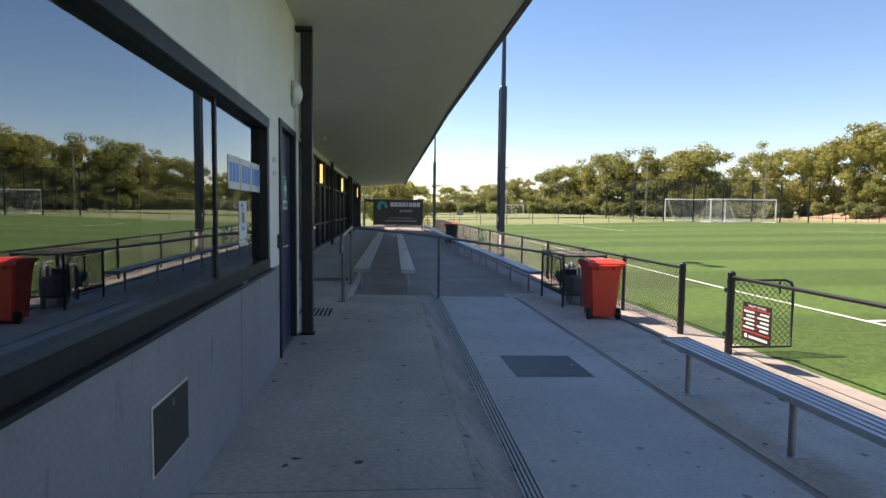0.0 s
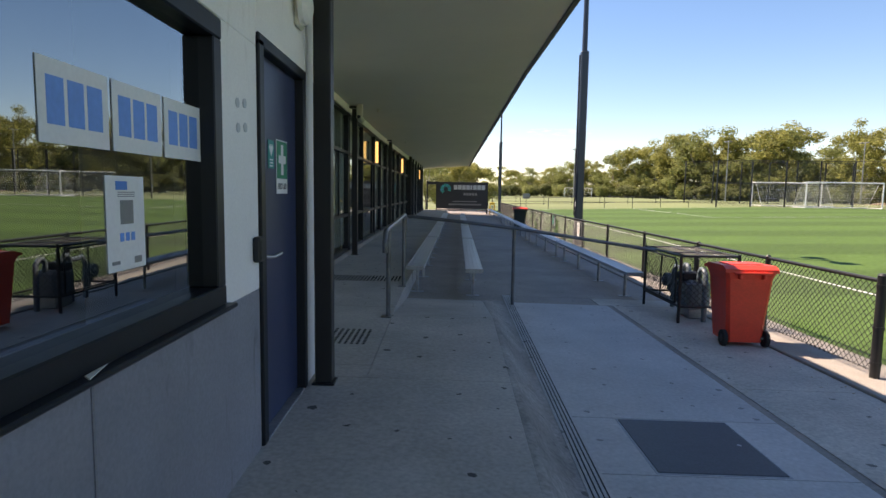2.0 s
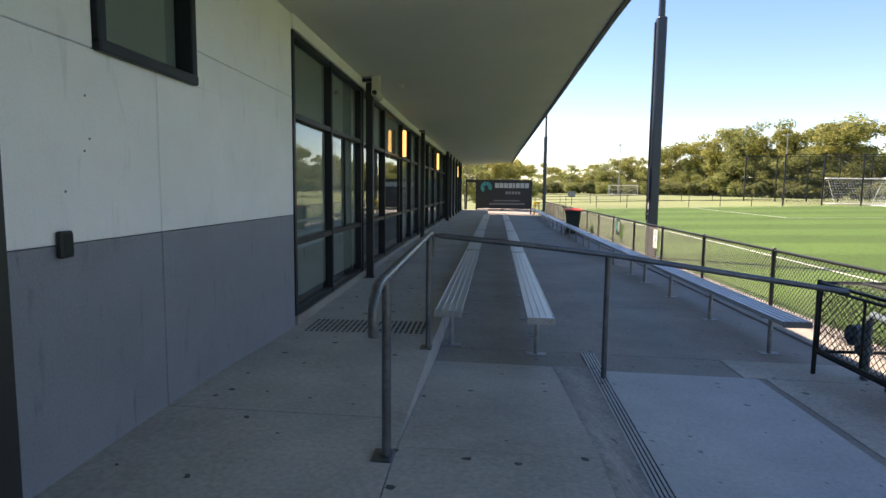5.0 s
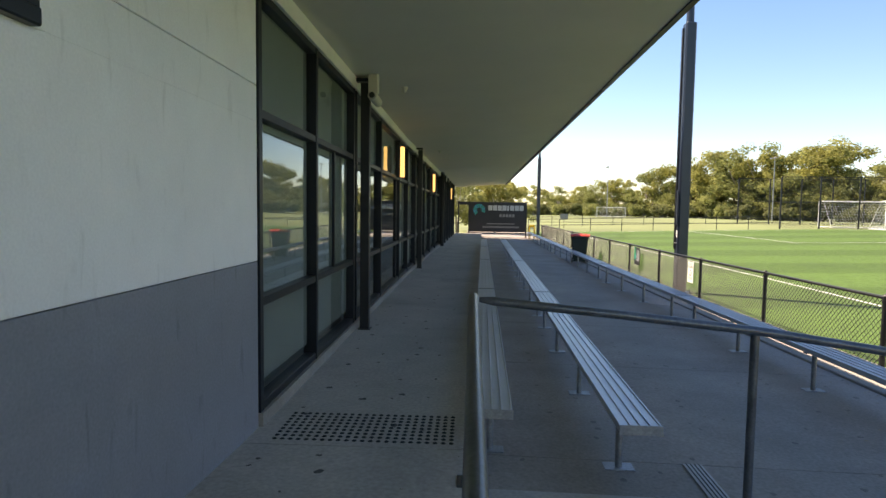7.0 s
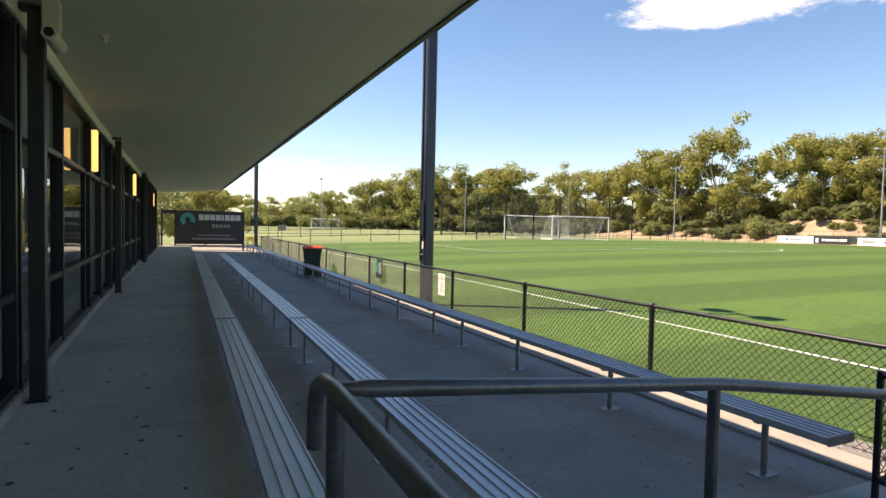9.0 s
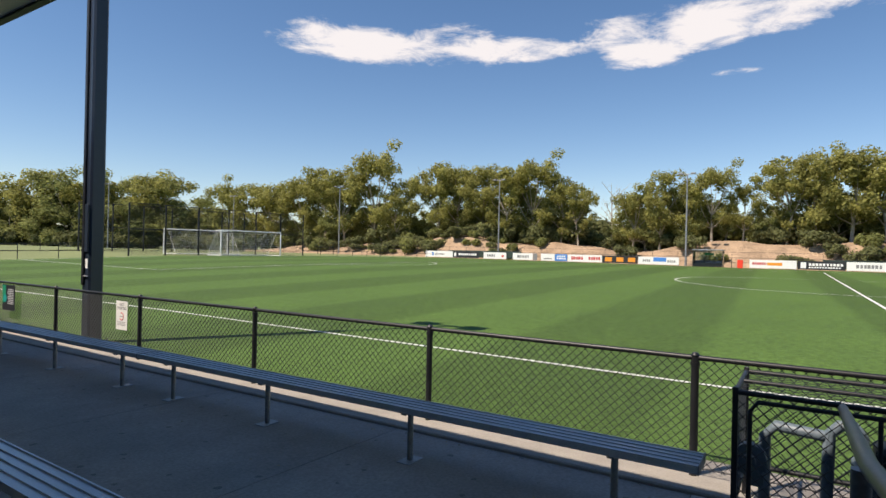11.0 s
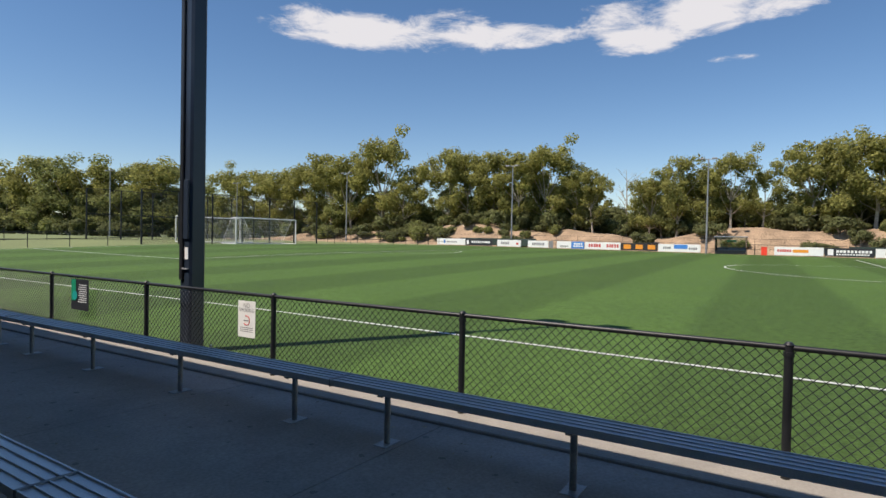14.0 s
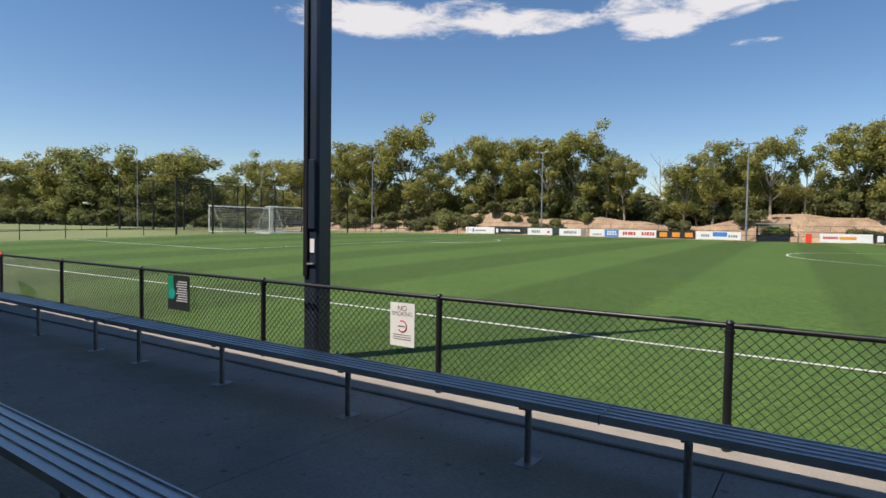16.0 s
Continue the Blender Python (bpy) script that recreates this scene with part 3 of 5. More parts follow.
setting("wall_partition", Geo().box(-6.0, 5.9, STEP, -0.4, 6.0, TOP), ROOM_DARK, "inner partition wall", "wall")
setting("ceiling_inside", Geo().box(-6.0, -14, TOP - 0.35, -0.2, 46, TOP - 0.3), ROOM_DARK, "added dark ceiling behind the glass", "ceiling")

# roof
def roof():
    pts = [(-6.2, -14), (3.33, -14), (3.33, 12), (3.95, 47), (-6.2, 47)]

    def soffit(x):
        return 3.40 + 0.23 * (x - 0.2) / 3.1
    g = Geo()
    low = [(x, y, soffit(max(x, 0))) for x, y in pts]
    high = [(x, y, 3.86) for x, y in pts]
    n = len(pts)
    rows = [(0.0, -14), (3.27, -14), (3.27, 12), (3.89, 47), (0.0, 47)]
    g.add([(x, y, soffit(x)) for x, y in rows], [tuple(reversed(range(5)))])
    setting("ceiling_verandah", g, SOFFIT_PAINT, "wide plain verandah soffit", "ceiling")
    f = Geo()
    for (x0, y0), (x1, y1) in (((3.33, -14), (3.33, 12)), ((3.33, 12), (3.95, 47))):
        za = soffit(x0) - 0.02
        f.add([(x0 - 0.06, y0, za), (x0, y0, za), (x0, y0, 3.9), (x0 - 0.06, y0, 3.9),
               (x1 - 0.06, y1, za), (x1, y1, za), (x1, y1, 3.9), (x1 - 0.06, y1, 3.9)],
              [(0, 4, 5, 1), (1, 5, 6, 2), (2, 6, 7, 3), (3, 7, 4, 0), (0, 1, 2, 3), (4, 7, 6, 5)])
    setting("trim_fascia", f, BLACK_FRAME, "thin dark metal roof edge", "trim")
    r = Geo()
    r.add([(x, y, 3.90) for x, y in pts] + [(x, y, 3.97) for x, y in pts],
          [tuple(reversed(range(5))), tuple(range(5, 10))] + [(i, (i + 1) % 5, 5 + (i + 1) % 5, 5 + i) for i in range(5)])
    setting("roof", r, GALV, "low metal roof sheet over the verandah", "roof")
    e = Geo().add([(-6.2, 47, 3.0), (3.89, 47, soffit(3.89)), (3.89, 47, 3.9), (-6.2, 47, 3.9)], [(0, 1, 2, 3)])
    setting("trim_roof_end", e, SOFFIT_PAINT, "closed end of the roof", "trim")


roof()

# glazed wall
def window(name, ys, zs, x_of, glass, label, base=0.0):
    """Frame posts at ys, rails at zs, one pane in each field."""
    w = thing(name, label, "window", kind="structure")
    for y in ys:
        x = x_of(y)
        part("mullion", Geo().box(x - 0.11, y - 0.032, zs[0] - 0.03, x + 0.012, y + 0.032, zs[-1] + 0.03, 0.004), BLACK_FRAME, w)
    for a, b in zip(ys, ys[1:]):
        xa = x_of((a + b) / 2)
        for z in zs:
            part("transom", Geo().box(xa - 0.10, a + 0.032, z - 0.03, xa + 0.004, b - 0.032, z + 0.03, 0.004), BLACK_FRAME, w)
        for c, d in zip(zs, zs[1:]):
            p = part("pane", Geo().box(xa - 0.056, a + 0.03, c + 0.028, xa - 0.050, b - 0.03, d - 0.028), glass, w)
            glaze(p)
    return w


BAYS = [[10.92, 12.37, 14.10], [14.26, 16.3, 18.75, 20.3, 21.83], [21.97, 23.2, 24.5, 26.4, 28.6, 31.2]]
for i, bay in enumerate(BAYS):
    window(f"window_{i + 1}", bay, [0.435, 1.155, 2.425, 3.21], lean, GLASS, "tall dark-framed glazed wall with roller blinds behind")
ya = [10.88, 20, 46]
pl, bh = Geo(), Geo()
for a, b in zip(ya, ya[1:]):
    for g, z0, z1, dx, d0 in ((pl, 0.1, 0.405, 0.03, 0.25), (bh, 3.25, 3.5, 0.02, 0.25)):
        xa, xb = lean(a) + dx, lean(b) + dx
        g.add([(xa - d0, a, z0), (xa, a, z0), (xa, a, z1), (xa - d0, a, z1), (xb - d0, b, z0), (xb, b, z0), (xb, b, z1), (xb - d0, b, z1)],
              [(0, 1, 2, 3), (4, 7, 6, 5), (1, 5, 6, 2), (2, 6, 7, 3), (0, 4, 5, 1), (0, 3, 7, 4)])
setting("baseboard_plinth", pl, CONCRETE_PALE, "pale concrete plinth under the glazing", "plinth")
setting("trim_bulkhead", bh, WHITE_WALL, "off-white strip above the glazing", "trim")
sash = thing("window_sash", "dark sliding sash rail inside the first glazed bay", "window sash", kind="structure")
part("stile", Geo().box(-0.048, 13.18, 1.185, -0.02, 13.225, 2.395, 0.003), BLACK_FRAME, sash)
part("stile", Geo().box(-0.048, 18.42, 0.465, -0.02, 18.48, 2.395, 0.003), BLACK_FRAME, sash)
for i, bay in enumerate(BAYS):
    bg = Geo()
    for a, b in zip(bay, bay[1:]):
        xx = lean((a + b) / 2)
        bg.box(xx - 0.082, a + 0.05, 0.55 if (i == 0 or a > 18) else 2.46, xx - 0.077, b - 0.05, 3.22)
    solid("roller_blind", bg, BLIND, "grey-green roller blinds drawn behind the panes", "blind", "roller blinds")


def far_panels():
    y = 31.5
    for k in range(6):
        y1 = y + 2.3
        x = lean((y + y1) / 2)
        setting(f"wall_far_{k + 1}", Geo().box(x - 0.2, y + 0.05, 0.1, x + 0.01, y1 - 0.05, 3.5, 0.004), WHITE_WALL if k % 2 == 0 else GREY_WALL,
                "painted wall panel at the far end", "wall")
        setting(f"trim_far_{k + 1}", Geo().box(x - 0.1, y - 0.05, STEP, x + 0.1, y + 0.05, 3.42, 0.005), BLACK_FRAME, "dark upright post on the wall", "trim")
        y = y1


far_panels()


def column(x, y, size=0.11):
    c = thing("steel_column", "slim black square steel column against the wall", "column", "verandah columns", pose(x, y, deck(x, y)))
    part("shaft", Geo().box(-size / 2, -size / 2, 0.012, size / 2, size / 2, 3.0, 0.006), BLACK_METAL, c)
    part("base_plate", Geo().box(-size / 2 - 0.02, -size / 2 - 0.02, 0, size / 2 + 0.02, size / 2 + 0.02, 0.012, 0.003), BLACK_METAL, c)
    part("top_bracket", Geo().box(-size / 2 - 0.1, -size / 2, 3.02, size / 2, size / 2, 3.06, 0.004), BLACK_METAL, c)
    return c


for x, y in ((0.13, 14.19), (0.16, 21.9), (0.33, 31.35), (1.19, 5.87)):
    column(x, y)

# big window of the forward block
wa = thing("window_4", "large black-framed sliding window reflecting the field", "window", kind="structure")
for y in (W0, -1.6, 0.9, 3.15, W1):
    part("mullion", Geo().box(WALL_A - 0.07, y - 0.018, SILL, WALL_A - 0.04, y + 0.018, HEAD, 0.004), BLACK_FRAME, wa)
for y in (W0 - 0.028, W1 - 0.05):
    part("jamb", Geo().box(WALL_A - 0.118, y, SILL + 0.03, WALL_A + 0.010, y + 0.078, HEAD - 0.05, 0.005), BLACK_FRAME, wa)
for z in (SILL, HEAD):
    part("transom", Geo().box(WALL_A - 0.12, W0 - 0.03, z - 0.05, WALL_A + 0.012, W1 + 0.03, z + 0.03, 0.006), BLACK_FRAME, wa)
part("window_sill", Geo().box(WALL_A - 0.02, W0 - 0.05, SILL - 0.064, WALL_A + 0.05, W1 + 0.05, SILL - 0.046, 0.005), BLACK_FRAME, wa)
for a, b in zip((W0, -1.6, 0.9, 3.15), (-1.6, 0.9, 3.15, W1)):
    p = part("pane", Geo().box(WALL_A - 0.056, a + 0.012, SILL + 0.02, WALL_A - 0.05, b - 0.012, HEAD - 0.04), GLASS_DARK, wa)
    glaze(p)

# ---- benches ----


def seat_profile(w, h=0.045, ribs=4):
    """Outline of an aluminium plank with narrow raised ribs, across by up."""
    pts = [(-w / 2, 0.0), (-w / 2, h)]
    pitch = (w - 0.012) / ribs
    for k in range(ribs + 1):
        a = -w / 2 + k * pitch
        if k > 0:
            pts += [(a, h - 0.008), (a + 0.002, h)]
        if k < ribs:
            pts += [(a + 0.010, h), (a + 0.012, h - 0.008)]
    pts += [(w / 2, h), (w / 2, 0.0), (w / 2 - 0.02, -0.012), (-w / 2 + 0.02, -0.012)]
    return pts


def bench(p0, yaw, length, legs, height, width, label, group, ground=0.0):
    """A plank seat on single posts; p0 is its near end on the ground."""
    b = thing("bench", label, "bench", group, pose(p0[0], p0[1], ground, 0, 0, yaw))
    h = height - 0.045
    part("seat_plank", Geo().extrude([(x, z + h) for x, z in seat_profile(width)], "y", 0, length), ALUMINIUM, b)
    for e in (-0.006, length):
        part("end_cap", Geo().box(-width / 2 - 0.004, e, h - 0.014, width / 2 + 0.004, e + 0.006, h + 0.048, 0.002), GALV, b)
    for y in legs:
        lg = part("leg", Geo().tube([(0, y, 0.008), (0, y, h - 0.03)], 0.024, 12), GALV, b)
        part("base_plate", Geo().box(-0.10, y - 0.06, 0, 0.10, y + 0.06, 0.008, 0.002), GALV, lg)
        part("seat_bracket", Geo().box(-width / 2 + 0.03, y - 0.025, h - 0.03, width / 2 - 0.03, y + 0.025, h - 0.012, 0.003), GALV, lg)
    return b


SLOPE = -math.degrees(math.atan(0.0245))
LEGS = (0.52, 2.15, 3.82, 5.32)
for k in range(4):
    y = 10.69 + 5.83 * k
    x = 1.565 + 0.0245 * (y - 10.7)
    bench((x, y), SLOPE, 5.81, LEGS, 0.475, 0.26, "long ribbed aluminium bench beside the walkway edge", "terrace benches", fall(x))
for k in range(4):
    y = 10.50 + 5.83 * k
    x = 2.44 + 0.0245 * (y - 10.5)
    bench((x, y), SLOPE, 5.81, LEGS, 0.485, 0.25, "long ribbed aluminium bench on the terrace", "terrace benches", fall(x))
for k in range(6):
    y = 10.97 + 5.81 * k
    ang = -math.degrees(math.atan(0.018)) if y > 22 else 0
    bench((4.97 + lean(y - 2), y), ang, 5.80, LEGS, 0.46, 0.27, "long aluminium bench facing the pitch fence", "fence benches")
bench((4.70, -5.75), 0, 10.8, [1.178 + 1.337 * k for k in range(8)], 0.46, 0.26, "long aluminium bench beside the open gate", "fence benches", 0.006)

# ---- pitch fence ----
FX, FH = 6.0, 0.905


def chain_mesh(length, h, pitch=0.074, r=0.0033):
    """Diagonal wires woven in two directions over a length by h field (along y, up z)."""
    g = Geo()
    for s in (1, -1):
        k = -h if s == 1 else 0.0
        while k < (length if s == 1 else length + h):
            a, b = (k, 0.0), (k + s * h, h)
            t0, t1 = 0.0, 1.0
            d = b[0] - a[0]
            for lim, side in ((0.0, 1), (length, -1)):
                t = (lim - a[0]) / d
                if (d > 0) == (side == 1):
                    t0 = max(t0, t)
                else:
                    t1 = min(t1, t)
            if t1 - t0 > 0.02:
                p = (s * 0.0015, a[0] + d * t0, h * t0)
                q = (s * 0.0015, a[0] + d * t1, h * t1)
                g.tube([p, q], r, 3, False)
            k += pitch
    return g


def fence_run(posts, x_of, h, label, mesh=True):
    f = thing("chain_fence", label, "fence")
    for y in posts:
        wide = 0.043 if y in GATE_POSTS else 0.030
        up = 0.05 if y in GATE_POSTS else 0.02
        pst = part("post", Geo().tube([(x_of(y), y, -0.03), (x_of(y), y, h + up)], wide, 12), BLACK_METAL, f)
        part("cap", Geo().tube([(x_of(y), y, h + up), (x_of(y), y, h + up + 0.02)], wide + 0.004, 12, True, [wide + 0.005, wide * 0.6]), BLACK_METAL, pst)
        for z in (h - 0.06,) if wide < 0.04 else (h - 0.06, h * 0.5, 0.12):
            part("clamp", Geo().tube([(x_of(y), y, z), (x_of(y), y, z + 0.03)], wide + 0.006, 12), BLACK_METAL, pst)
    for a, b in zip(posts, posts[1:]):
        part("top_rail", Geo().tube([(x_of(a), a, h), (x_of(b), b, h)], 0.021, 8), BLACK_METAL, f)
        g = chain_mesh(b - a, h - 0.06)
        ang = math.atan2(x_of(b) - x_of(a), b - a)
        g.turned(Matrix.Translation((x_of(a), a, 0.045)) @ Matrix.Rotation(-ang, 4, "Z"))
        part("wire_mesh", g, BLACK_METAL, f)
        part("bottom_wire", Geo().tube([(x_of(a), a, 0.06), (x_of(b), b, 0.06)], 0.004, 5), BLACK_METAL, f)
    return f


GATE_POSTS = (6.22, 7.32)
posts = [7.32, 9.2, 11.17, 13.63, 16.22, 18.72, 21.27, 24.02] + [26.6 + 2.62 * k for k in range(9)]
fence_run(posts, lambda y: FX + lean(y), FH, "low black chain-link fence along the pitch")
fence_run([6.22 - 2.62 * k for k in range(7)], lambda y: FX, FH, "low black chain-link fence along the pitch")

# ---- rail ----
def rail():
    r = thing("handrail", "grey galvanised handrail with a turned-down end", "handrail")
    part("ramp_rail", Geo().tube([(1.41, 7.67, 1.06), (1.41, 7.66, 1.15), (1.411, 7.68, 1.22), (1.412, 7.74, 1.265), (1.414, 7.85, 1.277), (1.428, 10.19, 1.325),
                                  (1.429, 10.29, 1.32), (1.429, 10.36, 1.285), (1.429, 10.385, 1.225), (1.429, 10.385, 1.105)], 0.025, 12), RAIL_STEEL, r)
    part("cross_rail", Geo().tube([(1.462, 10.24, 1.312), (1.54, 10.24, 1.304), (2.3, 10.25, 1.235), (2.98, 10.30, 1.16), (3.12, 10.30, 1.142), (4.98, 10.27, 0.88)], 0.025, 12, True, [0.014, 0.025, 0.025, 0.025, 0.025, 0.025]), RAIL_STEEL, r)
    for x, y, z0, z1 in ((1.416, 7.98, deck(1.416, 7.98), 1.275), (1.426, 10.15, deck(1.426, 10.15), 1.32), (2.985, 10.32, fall(2.985), 1.155)):
        p = part("post", Geo().tube([(x, y, z0), (x, y, z1)], 0.024, 12), RAIL_STEEL, r)
        part("base_plate", Geo().box(x - 0.07, y - 0.07, z0 - 0.004, x + 0.035, y + 0.07, z0 + 0.01, 0.003), RAIL_STEEL, p)


rail()

# ---- masts ----
def mast(x, y, h=9.6, heads=2):
    m = thing("light_mast", "tall dark blue steel floodlight mast", "light mast", "floodlight masts", pose(x, y, gz(x, y) - 0.02))
    part("lower_shaft", Geo().box(-0.12, -0.12, 0.03, 0.12, 0.12, 6.1, 0.03), NAVY_STEEL, m)
    part("upper_shaft", Geo().tube([(0, 0, 6.05), (0, 0, h)], 0.08, 12, radii=[0.085, 0.06]), NAVY_STEEL, m)
    bp = part("base_plate", Geo().box(-0.22, -0.22, 0, 0.22, 0.22, 0.03, 0.005), NAVY_STEEL, m)
    for sx in (-0.17, 0.17):
        for sy in (-0.17, 0.17):
            part("bolt", Geo().tube([(sx, sy, 0.03), (sx, sy, 0.10)], 0.016, 6), GALV, bp)
    part("cable_channel", Geo().box(-0.15, 0.02, 1.0, -0.121, 0.09, 6.0, 0.008), BLACK_METAL, m)
    part("access_cover", Geo().box(-0.145, -0.09, 1.55, -0.121, 0.015, 2.35, 0.008), NAVY_STEEL, m)
    part("number_tag", Geo().box(-0.128, -0.075, 1.28, -0.121, -0.005, 1.44, 0.001), SIGN_WHITE, m, "small white label")
    part("conduit_clip", Geo().box(-0.15, -0.08, 1.14, -0.121, 0.06, 1.16, 0.003), GALV, m)
    part("cross_arm", Geo().box(-0.05, -0.8, h - 0.05, 0.05, 0.8, h + 0.05, 0.01), NAVY_STEEL, m)
    for s in (-0.6, 0.6):
        part("floodlight", Geo().box(-0.1, s - 0.25, h - 0.35, 0.35, s + 0.25, h - 0.06, 0.03), GALV, m)
    return m


mast(6.30, 20.65)
mast(6.95, 53.5)

# ---- goals ----
def goal(x, y, turn=0, w=7.32, h=2.44, deep=2.0, label="white football goal with net on the far pitch end"):
    g = thing("football_goal", label, "goal", "goals", pose(x, y, gz(x, y), 0, 0, turn))
    for s in (-w / 2, w / 2):
        part("post", Geo().tube([(s, 0, 0), (s, 0, h)], 0.06, 10), WHITE_PAINT, g)
        part("side_base", Geo().tube([(s, 0, 0.05), (s, deep, 0.05)], 0.035, 8), WHITE_PAINT, g)
        part("back_stay", Geo().tube([(s, 0.6, h), (s, deep, 0.05)], 0.018, 8), WHITE_PAINT, g)
        part("top_stay", Geo().tube([(s, 0, h), (s, 0.6, h)], 0.035, 8), WHITE_PAINT, g)
    part("crossbar", Geo().tube([(-w / 2, 0, h), (w / 2, 0, h)], 0.06, 10), WHITE_PAINT, g)
    part("back_base", Geo().tube([(-w / 2, deep, 0.05), (w / 2, deep, 0.05)], 0.05, 8), WHITE_PAINT, g)
    net = Geo()
    n = 30
    for i in range(n + 1):
        s = -w / 2 + w * i / n
        net.tube([(s, 0, h), (s, 0.6, h), (s, deep, 0.05)], 0.009, 3, False)
    for k in range(11):
        t = k / 10
        q = (0.6 + (deep - 0.6) * t, h - (h - 0.05) * t)
        net.tube([(-w / 2, *q), (w / 2, *q)], 0.009, 3, False)
        for s in (-w / 2, w / 2):
            net.tube([(s, 0, q[1]), (s, *q)], 0.006, 3, False)
    tagged(part("net", net, WHITE_PAINT, g, "white goal net"), kind="stuff")
    return g


goal(40.05, 57.4)

# ---- trees, scrub and bank ----
def leaf_cloud(g, rnd, c, r, count, size, flat=0.75):
    for i in range(count):
        d = Vector((rnd.gauss(0, 1), rnd.gauss(0, 1), rnd.gauss(0, flat)))
        p = c + d.normalized() * r * rnd.uniform(0.2, 1.05) ** 0.5
        s = size * rnd.uniform(0.6, 1.3)
        nrm = (d.normalized() * 0.9 + Vector((rnd.gauss(0, 0.45), rnd.gauss(0, 0.45), rnd.gauss(0, 0.45) + 0.35))).normalized()
        u = nrm.orthogonal().normalized()
        w = nrm.cross(u)
        a = rnd.uniform(0, 6.283)
        u, w = (u * math.cos(a) + w * math.sin(a)) * s, (w * math.cos(a) - u * math.sin(a)) * s * 0.6
        g.add([p - u, p + w, p + u, p - w], [(0, 1, 2, 3)])


def tree_meshes(seed, h, wide, leaves, low):
    rnd = random.Random(seed)
    trunk, crown = Geo(), Geo()
    th = h * rnd.uniform(0.28, 0.4)
    bend = Vector((rnd.uniform(-0.6, 0.6), rnd.uniform(-0.6, 0.6), 0))
    pts = [Vector((0, 0, -0.5)), Vector((0, 0, th * 0.5)) + bend * 0.4, Vector((0, 0, th)) + bend]
    trunk.tube(pts, 0.3, 8, radii=[h * 0.017, h * 0.013, h * 0.009])
    clumps = []
    for k in range(rnd.randint(12, 14)):
        a = k * 2.4 + rnd.uniform(-0.5, 0.5)
        up = 0.96 if k == 0 else rnd.uniform(low, 0.95)
        reach = wide * (0.15 if k == 0 else rnd.uniform(0.55, 1.0) * (1.15 - 0.75 * abs(up - 0.55)))
        e = Vector((math.cos(a) * reach, math.sin(a) * reach, h * up * 0.93))
        start = pts[2] if up > 0.6 else pts[1]
        mid = start.lerp(e, 0.5) + Vector((rnd.uniform(-0.3, 0.3), rnd.uniform(-0.3, 0.3), -0.02 * h))
        trunk.tube([start, mid, e], 0.1, 5, radii=[h * 0.006, h * 0.004, h * 0.0015], caps=False)
        for j in range(rnd.randint(4, 6)):
            off = Vector((rnd.gauss(0, 1), rnd.gauss(0, 1), rnd.gauss(0, 0.7))) * wide * 0.2
            clumps.append((e.lerp(mid, rnd.uniform(0, 0.5)) + off, wide * rnd.uniform(0.17, 0.31)))
    total = sum(r ** 2 for _, r in clumps)
    for c, r in clumps:
        leaf_cloud(crown, rnd, c, r, int(leaves * r * r / total), 0.026 * h / 14 * 14 * 0.55)
    return trunk, crown


def make_tree(seed, h, wide, leaves, leaf, low):
    t = thing("gum_tree", "tall leafy gum tree with pale trunk and open crown", "tree", "gum trees")
    a, b = tree_meshes(seed, h, wide, leaves, low)
    part("trunk", a, BARK, t)
    tagged(part("crown", b, leaf, t), kind="stuff")
    return t


TREES = [make_tree(s, 14, w, 7600, lf, low) for s, w, lf, low in
         ((11, 4.4, LEAF_A, 0.26), (23, 4.8, LEAF_B, 0.2), (37, 4.0, LEAF_A, 0.22), (41, 5.0, LEAF_B, 0.3), (59, 3.8, LEAF_A, 0.24), (71, 4.5, LEAF_B, 0.18))]
planted = [0]


def bank(x, y):
    """Height of the sandy rise behind the far touchline."""
    a = min(max((x - 82.5) / 7.0, 0), 1)
    return a * a * (3 - 2 * a) * (2.8 + 0.8 * math.sin(y * 0.13) + 0.5 * math.sin(y * 0.31 + 1)) * min(1, max(0, (118 - y) / 40))


def plant(rnd, x, y, h, fat=1.0):
    i = planted[0]
    planted[0] += 1
    src = TREES[i % len(TREES)]
    s = h / 14
    m = pose(x, y, gz(x, y) + bank(x, y) - 0.1, 0, 0, rnd.uniform(0, 360))
    t = src if i < len(TREES) else copy_thing(src, m)
    t.matrix_basis = m @ Matrix.Diagonal((s * fat * rnd.uniform(0.9, 1.1), s * fat * rnd.uniform(0.9, 1.1), s, 1))


bx = [81.5, 83, 84.5, 86, 88, 90, 93, 100, 112, 130]
by = [-60 + 3.0 * k for k in range(62)]
setting("bank", sheet(bx, by, lambda x, y: gz(x, y) - 0.06 + bank(x, y) + (0.35 * noise.noise(Vector((x * 0.3, y * 0.3, 0))) if x > 84 else 0)), SAND,
        "dry sandy bank behind the far touchline", "bank")
rnd = random.Random(5)
